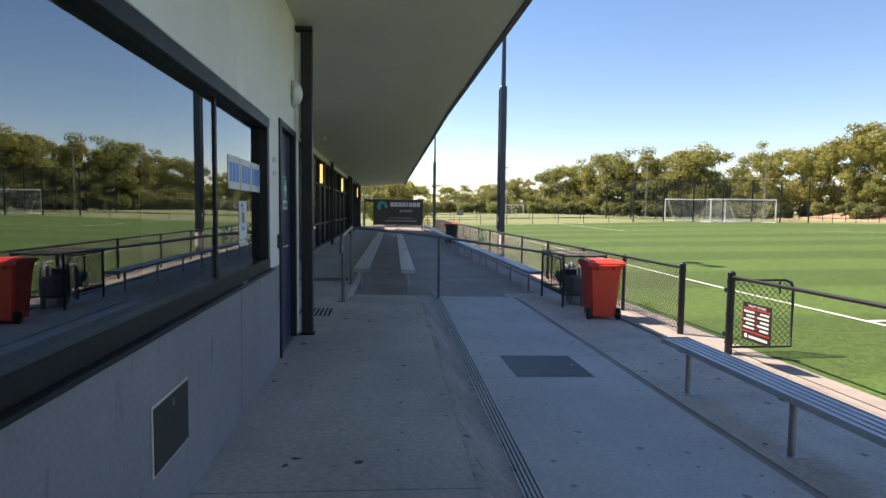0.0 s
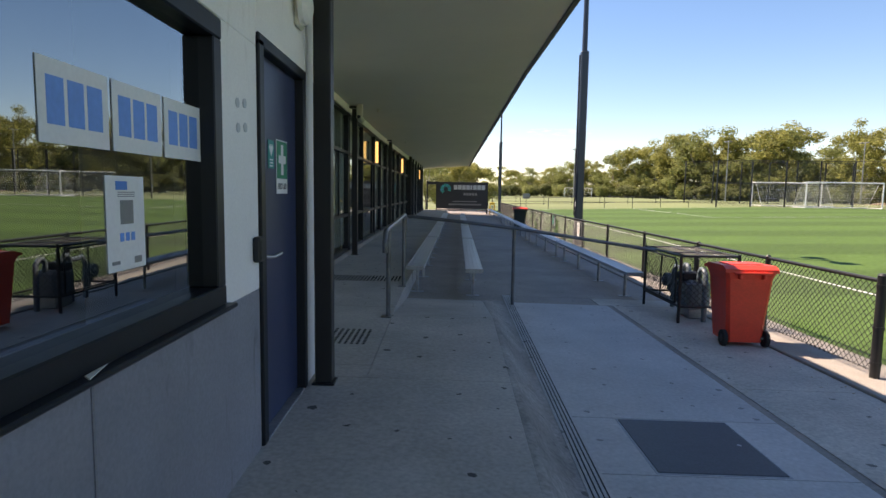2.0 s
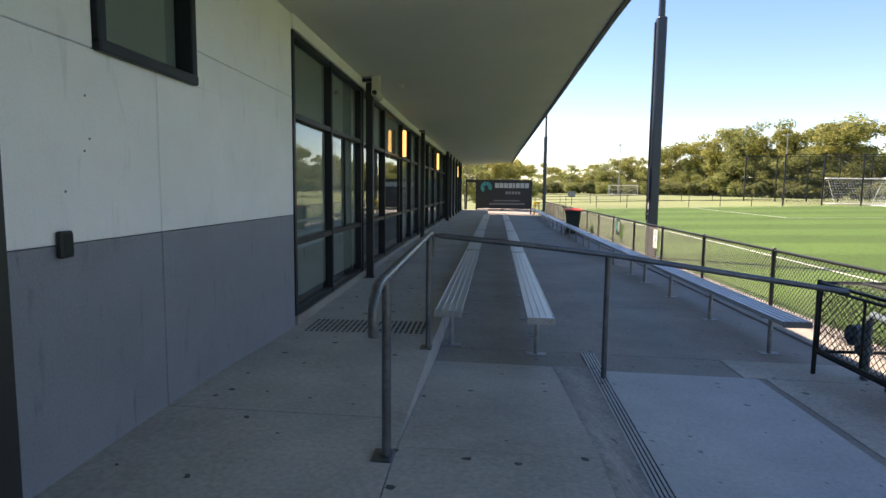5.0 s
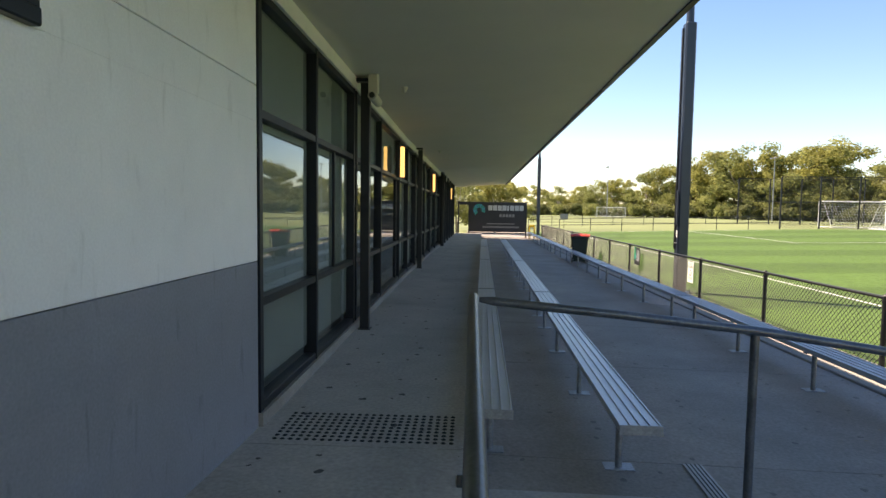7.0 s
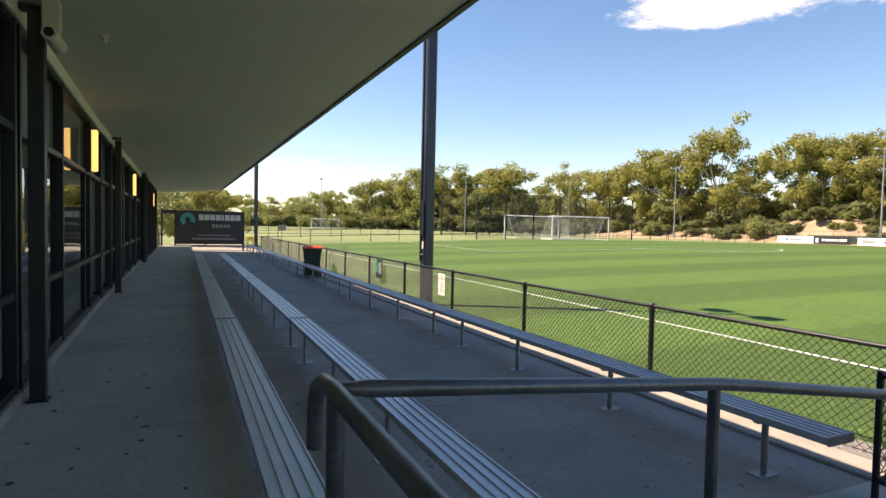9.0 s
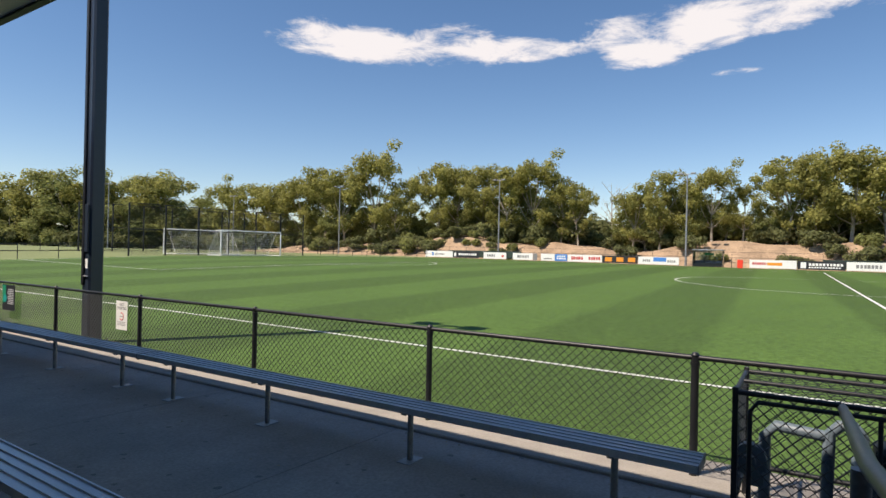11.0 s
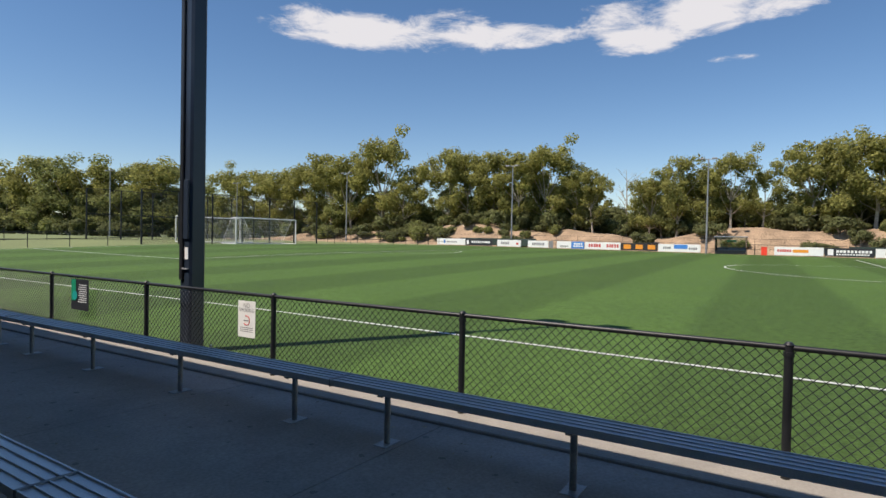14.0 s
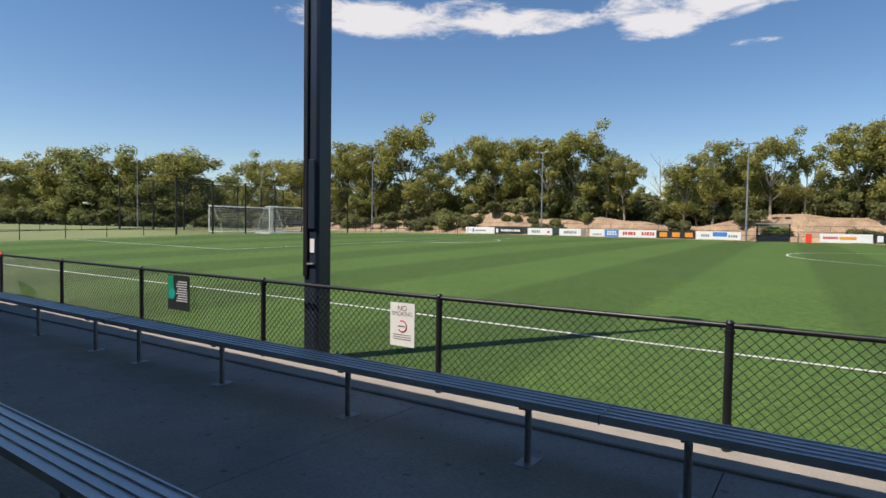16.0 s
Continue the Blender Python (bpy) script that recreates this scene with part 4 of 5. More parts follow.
# the row on the bank: place along the touchline, top and half width of the crown
ROW = ((127.7, 17.0, 4.0), (119.4, 17.3, 5.0), (111.6, 17.5, 5.0), (104.5, 17.6, 4.5), (97.9, 19.6, 4.6), (91.2, 19.3, 4.2), (84.2, 21.4, 5.2), (78, 14.2, 3.6), (69.2, 18.9, 4.6),
       (64.5, 17.5, 3.8), (60.0, 17.6, 3.8), (54.5, 17.3, 4.0), (49.6, 17.5, 4.0), (44.8, 15.0, 3.0), (41.6, 13.6, 2.2), (33.2, 11.6, 2.6), (29.1, 14.8, 3.0), (25.8, 13.2, 2.8),
       (22.1, 14.6, 2.6), (18.2, 12.2, 1.8), (13.0, 16.2, 3.4), (9.5, 16.4, 3.4), (5.8, 16.2, 3.8), (2.0, 16.4, 3.8), (-1.9, 15.8, 3.6), (-6, 14, 3.6), (-12, 15, 4.0))
for y, top, half in ROW:
    x = 92.0 + rnd.uniform(-0.8, 0.8)
    h = top - gz(x, y) - bank(x, y)
    plant(rnd, x, y, h * 1.03, half * 14 / (h * 3.5))
    plant(rnd, x + rnd.uniform(2.5, 4), y + rnd.uniform(1.5, 3), h * rnd.uniform(0.5, 0.66), 1.5)
for k in range(6):
    plant(rnd, rnd.uniform(90, 95), -19 - 6 * k, rnd.uniform(11, 13), 1.1)
# lower trees filling behind the row
for y in (131, 123, 115, 108, 101, 94, 88, 82, 73, 67, 62, 57, 52, 46, 34, 27, 23, 8, 3, -2, -8, -15):
    plant(rnd, rnd.uniform(100, 108), y * 1.08 - 1 + rnd.uniform(-1, 1), rnd.uniform(7.5, 10), 1.5)
# the long row closing the pitches behind: along the line, top
FAR = ((8, 272, 10), (21.7, 250.7, 10.4), (29.6, 238.2, 11.3), (34.9, 230, 12), (41.7, 219.4, 12), (46.5, 212, 13), (51.1, 204.6, 14.6), (58, 193.8, 16.2), (62.9, 186.2, 17.2), (66.9, 180, 15.8),
       (70.1, 174.9, 20.6), (75, 167.3, 20), (78.5, 161.9, 19.4), (82.2, 156.1, 20), (85.9, 150.3, 20), (88.2, 146.8, 18.4), (92.5, 140, 12), (97, 135, 11.5))
for x, y, top in FAR:
    plant(rnd, x, y, (top - gz(x, y) - bank(x, y)) * rnd.uniform(1.02, 1.08), 1.35)
for (xa, ya, ta), (xb, yb, tb) in zip(FAR, FAR[1:]):
    plant(rnd, (xa + xb) / 2 + 5, (ya + yb) / 2 + 4, min(ta, tb) * 0.74, 1.5)
    plant(rnd, (xa + xb) / 2 - 3, (ya + yb) / 2 - 2, min(ta, tb) * rnd.uniform(0.5, 0.7), 1.6)
for x, y, h in ((-3, 53, 5.2), (0.5, 54, 5.0), (3.6, 55, 5.4), (6.5, 72, 5.5), (-7, 56, 6), (2, 62, 6.5)):
    plant(rnd, x, y, h, 1.3)


def bush(seed, leaf):
    r = random.Random(seed)
    b = thing("bush", "low dense grey-green bush on the bank", "bush", "bushes on the bank")
    g, st = Geo(), Geo()
    for k in range(9):
        c = Vector((r.uniform(-1, 1), r.uniform(-1, 1), r.uniform(0.35, 1.15)))
        st.tube([(c.x * 0.1, c.y * 0.1, -0.2), c * 0.5, c], 0.03, 4, False, [0.05, 0.035, 0.015])
        leaf_cloud(g, r, c, r.uniform(0.4, 0.7), 190, 0.13)
    part("stem", st, BARK, b)
    tagged(part("foliage", g, leaf, b), kind="stuff")
    return b


BUSHES = [bush(s, lf) for s, lf in ((3, LEAF_C), (8, LEAF_B), (13, LEAF_C))]
for k in range(95):
    src = BUSHES[k % 3]
    y = rnd.uniform(-45, 135)
    x = rnd.choice((rnd.uniform(84.5, 88.5), rnd.uniform(89, 97), rnd.uniform(92, 105)))
    if y > 100:
        x += rnd.uniform(-5, 15)
    if 14.5 < y < 20.5 or (30 < y < 42 and x < 90):
        x = rnd.uniform(94, 105)
    s = rnd.uniform(0.8, 2.2) * (1.25 if x > 89 else 0.8)
    m = pose(x, y, gz(x, y) + bank(x, y), 0, 0, rnd.uniform(0, 360)) @ Matrix.Diagonal((s, s, s * rnd.uniform(0.8, 1.2), 1))
    b = src if k < 3 else copy_thing(src, m)
    b.matrix_basis = m
for k in range(60):
    y = rnd.uniform(-20, 100)
    if 15 < y < 20 or 33 < y < 40:
        continue
    s = rnd.uniform(0.45, 1.3)
    x = rnd.uniform(83.5, 90.5)
    b = copy_thing(BUSHES[k % 3], pose(x, y, 0))
    b.matrix_basis = pose(x, y, gz(x, y) + bank(x, y) - 0.05, 0, 0, rnd.uniform(0, 360)) @ Matrix.Diagonal((s * 1.2, s * 1.2, s * rnd.uniform(0.7, 1.3), 1))
for k in range(46):
    s = rnd.uniform(2.6, 4.2)
    x, y = rnd.uniform(99, 108), -48 + 3.6 * k + rnd.uniform(-1, 1)
    b = copy_thing(BUSHES[k % 3], pose(x, y, 0))
    b.matrix_basis = pose(x, y, gz(x, y) + bank(x, y) - 0.3, 0, 0, rnd.uniform(0, 360)) @ Matrix.Diagonal((s, s, s * 0.85, 1))
for k in range(60):
    f = k / 59
    s = rnd.uniform(1.8, 3.2)
    x, y = 98 - 92 * f + rnd.uniform(-4, 4), 114 + 150 * f + rnd.uniform(-6, 6)
    b = copy_thing(BUSHES[k % 3], pose(x, y, gz(x, y)))
    b.matrix_basis = pose(x, y, gz(x, y), 0, 0, rnd.uniform(0, 360)) @ Matrix.Diagonal((s, s, s * 0.9, 1))


def bare_tree(x, y, h):
    r = random.Random(4)
    t = thing("dead_tree", "bare leafless tree with thin grey branches", "tree", "", pose(x, y, gz(x, y) + bank(x, y) - 0.1))
    g = Geo()
    g.tube([(0, 0, -0.3), (0.2, 0.1, h * 0.45), (0.1, 0.3, h)], 0.1, 6, True, [0.16, 0.1, 0.02])
    for k in range(16):
        a, z = r.uniform(0, 6.28), h * r.uniform(0.35, 0.85)
        ln = h * r.uniform(0.14, 0.3)
        e = (0.15 + math.cos(a) * ln, 0.15 + math.sin(a) * ln, z + ln * r.uniform(0.7, 1.3))
        g.tube([(0.15, 0.15, z), e], 0.04, 4, False, [0.045, 0.012])
        for j in range(3):
            q = [(p + s) / 2 for p, s in zip((0.15, 0.15, z), e)]
            g.tube([q, [q[0] + r.uniform(-0.8, 0.8), q[1] + r.uniform(-0.8, 0.8), q[2] + r.uniform(0.4, 1.2)]], 0.02, 3, False, [0.02, 0.006])
    part("limb", g, BARK, t)


bare_tree(94, 37.0, 10.5)

# ---- pitch markings ----
def marking(name, g, label):
    setting(name, g, LINE_PAINT, label, "line")


def line_on(pts, w=0.1):
    g = Geo()
    for (x0, y0), (x1, y1) in zip(pts, pts[1:]):
        d = Vector((x1 - x0, y1 - y0, 0)).normalized()
        s = Vector((-d.y, d.x, 0)) * w / 2
        n = max(1, int(math.hypot(x1 - x0, y1 - y0) / 6))
        for k in range(n):
            a = Vector((x0 + (x1 - x0) * k / n, y0 + (y1 - y0) * k / n, 0))
            b = Vector((x0 + (x1 - x0) * (k + 1) / n, y0 + (y1 - y0) * (k + 1) / n, 0))
            q = [a - s, b - s, b + s, a + s]
            g.add([(p.x, p.y, gz(p.x, p.y) + 0.012) for p in q], [(0, 1, 2, 3)])
    return g


marking("line_near_touch", line_on([(9.35, -40), (9.35, 11), (9.75, 24), (9.75, 57.4)], 0.095), "white near touchline on the turf")
marking("line_far_touch", line_on([(70.7, -40), (70.7, 57.4)]), "white far touchline on the turf")
marking("line_goal", line_on([(9.75, 57.4), (70.7, 57.4)]), "white goal line on the turf")
marking("line_halfway", line_on([(9.35, 7.95), (21.5, 8.18), (70.7, 9.1)], 0.11), "white halfway line across the turf")
marking("line_circle", line_on([(41 + 9.15 * math.cos(k * math.pi / 36), 8.4 + 9.15 * math.sin(k * math.pi / 36)) for k in range(73)]), "white centre circle on the turf")
marking("line_box", line_on([(20, 57.4), (20, 41.0), (60, 41.0), (60, 57.4)]), "white penalty box on the turf")
marking("line_arc", line_on([(40.05 + 9.15 * math.cos(a * 0.1), 46.4 - 9.15 * math.sin(a * 0.1)) for a in range(6, 27)]), "white penalty arc on the turf")

# ---- far side: boards, dugouts, fences, poles ----
def along(y):
    """Place along the far touchline."""
    return y + 2.5 - 0.032 * y


def board(y0, y1, mats, h=0.95, x=78.2, bars=()):
    y0, y1 = along(y0), along(y1)
    b = thing("advert_board", "long printed advertising board on the far fence", "advertising board", "far touchline boards", pose(x, y0, gz(x, y0)))
    w = y1 - y0
    part("panel", Geo().box(-0.03, 0, 0.12, 0.03, w, 0.12 + h, 0.008), mats, b)
    for s in (0.1, w - 0.1):
        part("leg", Geo().box(0.03, s - 0.03, 0, 0.08, s + 0.03, 0.9), GALV, b)
    for a, c, z0, z1, mt in bars:
        part("print", Geo().box(-0.038, a * w, 0.12 + z0 * h, -0.031, c * w, 0.12 + z1 * h), mt, b)


def words(a, b, z0, z1, n, mt, seed=1):
    r = random.Random(seed)
    step = (b - a) / n
    return [(a + k * step, a + k * step + step * r.uniform(0.62, 0.85), z0, z1, mt) for k in range(n)]


board(56.4, 61.6, SIGN_WHITE, bars=[(0.70, 0.76, 0.25, 0.8, BLUE)] + words(0.3, 0.65, 0.35, 0.6, 8, GREY_PRINT))
board(51.6, 56.3, SIGN_BLACK, bars=[(0.88, 0.96, 0.2, 0.8, SIGN_WHITE)] + words(0.1, 0.8, 0.4, 0.72, 9, SIGN_WHITE, 2))
board(46.9, 50.8, SIGN_WHITE, bars=words(0.5, 0.85, 0.3, 0.7, 5, GREY_PRINT, 3) + [(0.1, 0.2, 0.3, 0.6, RED_PRINT)])
board(42.6, 45.8, SIGN_WHITE, bars=words(0.2, 0.8, 0.3, 0.7, 8, GREY_PRINT, 4))
board(41.9, 42.5, GREY_PRINT)
board(39.2, 41.3, SIGN_WHITE, bars=words(0.2, 0.8, 0.2, 0.4, 5, GREY_PRINT, 5))
board(37.3, 39.15, BLUE, bars=words(0.1, 0.9, 0.25, 0.45, 4, SIGN_WHITE, 6) + words(0.15, 0.85, 0.55, 0.8, 4, SIGN_WHITE, 16))
board(32.3, 37.2, SIGN_WHITE, bars=words(0.05, 0.4, 0.3, 0.75, 5, RED_PRINT, 7) + words(0.55, 0.92, 0.3, 0.75, 5, RED_PRINT, 8))
bb = [(0.06 + 0.33 * k, 0.26 + 0.33 * k, 0.2, 0.8, ORANGE_PRINT) for k in range(3)]
board(27.5, 32.25, SIGN_BLACK, bars=bb)
board(22.3, 27.4, SIGN_WHITE, bars=[(0.3, 0.62, 0.4, 0.95, BLUE)] + words(0.08, 0.28, 0.3, 0.6, 4, GREY_PRINT, 9) + words(0.7, 0.9, 0.35, 0.65, 4, GREY_PRINT, 10))
board(9.3, 14.2, SIGN_WHITE, bars=[(0.3, 0.62, 0.35, 0.7, ORANGE_PRINT)] + words(0.65, 0.95, 0.4, 0.7, 6, RED_PRINT, 11))
board(4.6, 9.2, SIGN_BLACK, bars=[(0.82, 0.94, 0.15, 0.85, SIGN_WHITE)] + words(0.05, 0.78, 0.45, 0.75, 10, SIGN_WHITE, 12) + words(0.1, 0.78, 0.18, 0.34, 12, SIGN_WHITE, 13))
board(0.5, 4.5, SIGN_WHITE, bars=words(0.2, 0.8, 0.3, 0.7, 7, GREY_PRINT, 14))
board(-8.5, -4.4, SIGN_WHITE, bars=words(0.2, 0.8, 0.3, 0.7, 7, BLUE, 15))
board(-14, -9, SIGN_BLACK, bars=words(0.2, 0.8, 0.3, 0.7, 7, SIGN_WHITE, 16))


def dugout(y0, y1, x=78.5):
    y0, y1 = along(y0), along(y1)
    d = thing("dugout", "dark steel-framed team shelter with a bench", "shelter", "team shelters", pose(x, y0, gz(x, y0)))
    w = y1 - y0
    for yy in (0.04, w - 0.04):
        for xx in (0.0, 1.4):
            part("post", Geo().box(xx - 0.04, yy - 0.04, 0, xx + 0.04, yy + 0.04, 2.05, 0.006), BLACK_METAL, d)
        part("side_panel", Geo().box(0.04, yy - 0.01, 0.2, 1.36, yy + 0.01, 1.95), GLASS, d)
    part("roof_panel", Geo().box(-0.25, -0.1, 2.05, 1.55, w + 0.1, 2.17, 0.02), GALV, d)
    part("back_panel", Geo().box(1.42, 0, 0.2, 1.45, w, 0.8), GREY_WALL, d)
    part("back_window", Geo().box(1.43, 0, 0.8, 1.44, w, 2.04), GLASS, d, "smoked clear back panel")
    part("bench_seat", Geo().box(0.8, 0.1, 0.4, 1.2, w - 0.1, 0.45, 0.01), BLACK_METAL, d)
    part("front_panel", Geo().box(-0.03, 0.1, 0.05, 0.0, w - 0.1, 0.5, 0.004), BLACK_FRAME, d)
    part("team_plate", Geo().box(1.40, w * 0.35, 1.5, 1.415, w * 0.65, 1.75), GREEN_PRINT, d, "small green name plate")


dugout(17.2, 20.7)
dugout(-4.2, -0.7)
fb = thing("red_box", "small red steel box beside the team shelter", "box", "", pose(79, along(15.3), gz(79, 17)))
part("case", Geo().box(-0.2, -0.3, 0, 0.2, 0.3, 0.95, 0.02), RED_PLASTIC, fb)
part("lid", Geo().box(-0.22, -0.32, 0.95, 0.22, 0.32, 1.0, 0.01), RED_PLASTIC, fb)


def rail_fence(name, a, b, h, step, label, rails=(1.0, 0.5), r=0.03):
    f = thing(name, label, "fence")
    d = Vector((b[0] - a[0], b[1] - a[1], 0))
    n = max(1, round(d.length / step))
    for k in range(n + 1):
        p = Vector((*a, 0)) + d * k / n
        z = gz(p.x, p.y)
        part("post", Geo().tube([(p.x, p.y, z - 0.1), (p.x, p.y, z + h)], r, 6), BLACK_METAL, f)
    for t in rails:
        za, zb = gz(*a) + h * t, gz(*b) + h * t
        part("rail", Geo().tube([(*a, za), (*b, zb)], r * 0.8, 6), BLACK_METAL, f)
    return f


rail_fence("rail_fence", (6.9, 60.5), (29.4, 60.5), 1.1, 2.9, "low black rail fence behind the goal line")
rail_fence("rail_fence", (50, 60.5), (79, 60.5), 1.1, 2.9, "low black rail fence behind the goal line")
rail_fence("rail_fence", (7.5, 74), (80, 74), 1.2, 3.4, "low black rail fence of the far pitch")
rail_fence("rail_fence", (79.5, -45), (79.5, 60.5), 1.1, 3.0, "low black rail fence behind the advertising boards")
rail_fence("rail_fence", (81.5, -45), (81.5, 120), 1.8, 3.2, "dark wire boundary fence at the foot of the bank", (1.0,), 0.02)


def wire_panel(a, b, h, pitch, r):
    g = chain_mesh(math.hypot(b[0] - a[0], b[1] - a[1]), h, pitch, r)
    ang = math.atan2(b[0] - a[0], b[1] - a[1])
    return g.turned(Matrix.Translation((*a, gz(*a))) @ Matrix.Rotation(-ang, 4, "Z"))


def tall_fence(pts, h):
    f = thing("ball_fence", "tall black wire ball-stop fence on high posts", "fence")
    for a, b in zip(pts, pts[1:]):
        d = Vector((b[0] - a[0], b[1] - a[1], 0))
        n = max(1, round(d.length / 3.2))
        for k in range(n + 1):
            p = Vector((*a, 0)) + d * k / n
            part("post", Geo().tube([(p.x, p.y, 0.1), (p.x, p.y, gz(p.x, p.y) + h)], 0.075, 6), BLACK_METAL, f)
        for t in (1.0, 0.5):
            part("rail", Geo().tube([(*a, gz(*a) + h * t), (*b, gz(*b) + h * t)], 0.03, 6), BLACK_METAL, f)
        tagged(part("wire_mesh", wire_panel(a, b, h, 0.3, 0.008), BLACK_METAL, f), kind="stuff")


tall_fence([(29.4, 60.6), (50, 60.6)], 4.6)
tall_fence([(31.5, 73.5), (52, 73.5)], 5.0)
fm = thing("boundary_mesh", "dark green shade mesh on the boundary fence", "fence")
for a, b in ((47, 60), (-12, 9)):
    part("shade_cloth", Geo().box(81.55, a, gz(81.5, a) + 0.2, 81.57, b, gz(81.5, b) + 1.2), MESH_GREEN, fm)
goal(38.2, 63.6, 180, label="white football goal on the pitch behind")
goal(38.5, 160, 0, label="white football goal on a distant pitch")
goal(20, 230, 0, label="white football goal on a distant pitch")


def light_pole(x, y, h):
    p = thing("light_pole", "slender grey floodlight pole on the far side", "light pole", "far floodlight poles", pose(x, y, gz(x, y) + bank(x, y) * 0.3))
    part("pole", Geo().tube([(0, 0, -0.5), (0, 0, h)], 0.1, 8, True, [0.15, 0.08]), GALV, p)
    part("cross_arm", Geo().tube([(0, -0.9, h), (0, 0.9, h)], 0.05, 6), GALV, p)
    for s in (-0.75, 0.75):
        part("floodlight", Geo().box(-0.45, s - 0.3, h - 0.05, 0.15, s + 0.3, h + 0.15, 0.03), GALV, p)


for x, y, h in ((83.5, 85.5, 12.6), (83.5, 51.9, 12.4), (82.5, 24.0, 12.0), (83.5, -12, 12), (60, 122, 12), (85, 118, 12), (35, 150, 12)):
    light_pole(x, y, h)

# ---- door and wall fittings ----
D0, D1, DH = 4.88, 5.80, 2.36
DECK_A = deck(1.08, 5.3)
door = thing("door_1", "closed navy blue steel door with first aid signs", "door", kind="structure")
for y in (D0 + 0.02, D1 - 0.04):
    part("jamb", Geo().box(WALL_A - 0.13, y - 0.035, DECK_A, WALL_A + 0.014, y + 0.035, DH, 0.005), BLACK_FRAME, door)
part("head", Geo().box(WALL_A - 0.13, D0 - 0.015, DH - 0.03, WALL_A + 0.014, D1 - 0.005, DH + 0.03, 0.005), BLACK_FRAME, door)
leaf = part("leaf", Geo().box(WALL_A - 0.085, D0 + 0.055, DECK_A + 0.012, WALL_A - 0.04, D1 - 0.075, DH - 0.03, 0.003), DOOR_BLUE, door)
part("sill", Geo().box(WALL_A - 0.13, D0 + 0.056, DECK_A - 0.02, WALL_A + 0.01, D1 - 0.076, DECK_A + 0.008, 0.002), GALV, door)
part("lock_plate", Geo().box(WALL_A - 0.04, 5.0, 1.20, WALL_A - 0.034, 5.03, 1.56, 0.002), STEEL, leaf)
part("lever", Geo().tube([(WALL_A - 0.035, 5.015, 1.31), (WALL_A + 0.02, 5.015, 1.31), (WALL_A + 0.025, 5.03, 1.31), (WALL_A + 0.025, 5.15, 1.315)], 0.009, 8), STEEL, leaf)


def text_on(parent, body, size, m, mat, name="lettering", align="CENTER"):
    c = bpy.data.curves.new(name, "FONT")
    c.body, c.size, c.align_x, c.align_y, c.extrude = body, size, align, "CENTER", 0.0008
    tmp = bpy.data.objects.new(name, c)
    scene.collection.objects.link(tmp)
    me = bpy.data.meshes.new_from_object(tmp.evaluated_get(bpy.context.evaluated_depsgraph_get()))
    bpy.data.objects.remove(tmp)
    me.materials.clear()
    me.materials.append(mat)
    ob = new(name, me)
    ob.parent = parent
    ob.matrix_basis = m
    return ob


def facing_x(x, y, z, stretch=1.0):
    """Lettering read from the +x side, its left end towards smaller y."""
    return pose(x, y, z, 90, 0, 90) @ Matrix.Diagonal((stretch, 1, 1, 1))


def facing_minus_x(x, y, z, stretch=1.0):
    return pose(x, y, z, 90, 0, -90) @ Matrix.Diagonal((stretch, 1, 1, 1))


sx = WALL_A - 0.0385
fa = thing("first_aid_sign", "green and white first aid sign on the door", "sign")
part("plate", Geo().box(sx, 5.295, 1.63, sx + 0.003, 5.515, 1.93, 0.001), SIGN_WHITE, fa)
part("green_field", Geo().box(sx + 0.003, 5.302, 1.715, sx + 0.004, 5.508, 1.923), GREEN_PRINT, fa)
part("cross", Geo().box(sx + 0.004, 5.382, 1.735, sx + 0.005, 5.428, 1.905).box(sx + 0.004, 5.335, 1.80, sx + 0.0052, 5.475, 1.845), SIGN_WHITE, fa, "white cross")
text_on(fa, "FIRST AID", 0.05, facing_x(sx + 0.0042, 5.405, 1.67, 0.8), GREY_PRINT)
ae = thing("defibrillator_sign", "small teal and white heart sign on the door", "sign")
part("plate", Geo().box(sx, 5.145, 1.765, sx + 0.003, 5.25, 1.915, 0.001), TEAL, ae)
part("heart", Geo().extrude([(5.16, 1.875), (5.18, 1.895), (5.197, 1.88), (5.215, 1.895), (5.235, 1.875), (5.197, 1.83)], "x", sx + 0.003, sx + 0.004), SIGN_WHITE, ae)
for k in range(3):
    part("text_bar", Geo().box(sx + 0.003, 5.17, 1.775 + 0.016 * k, sx + 0.004, 5.225, 1.783 + 0.016 * k), SIGN_WHITE, ae)
rb = thing("card_reader", "small black access reader on the wall", "card reader", "card readers", pose(WALL_A, 4.80, 1.31))
part("case", Geo().box(0, -0.04, 0, 0.035, 0.04, 0.12, 0.008), BLACK_METAL, rb)
part("face", Geo().box(0.035, -0.03, 0.015, 0.038, 0.03, 0.105, 0.001), BLACK_FRAME, rb)
copy_thing(rb, pose(0.0, 7.655, 1.385))
for k, (y, z) in enumerate(((4.59, 2.02), (4.68, 2.03), (4.595, 1.915), (4.685, 1.925))):
    d = thing("cover_disc", "small round grey cover plate on the wall", "cover plate", "wall cover plates")
    part("disc", Geo().tube([(WALL_A - 0.002, y, z), (WALL_A + 0.004, y, z)], 0.021, 16), GREY_LIGHT, d)
vt = thing("access_panel", "dark square access panel with pale thin frame", "access panel")
part("frame", Geo().box(WALL_A, 2.08, 0.63, WALL_A + 0.006, 2.48, 0.905, 0.002), CREAM_PLASTIC, vt)
part("panel", Geo().box(WALL_A + 0.006, 2.09, 0.64, WALL_A + 0.010, 2.47, 0.895, 0.001), PANEL_DARK, vt)
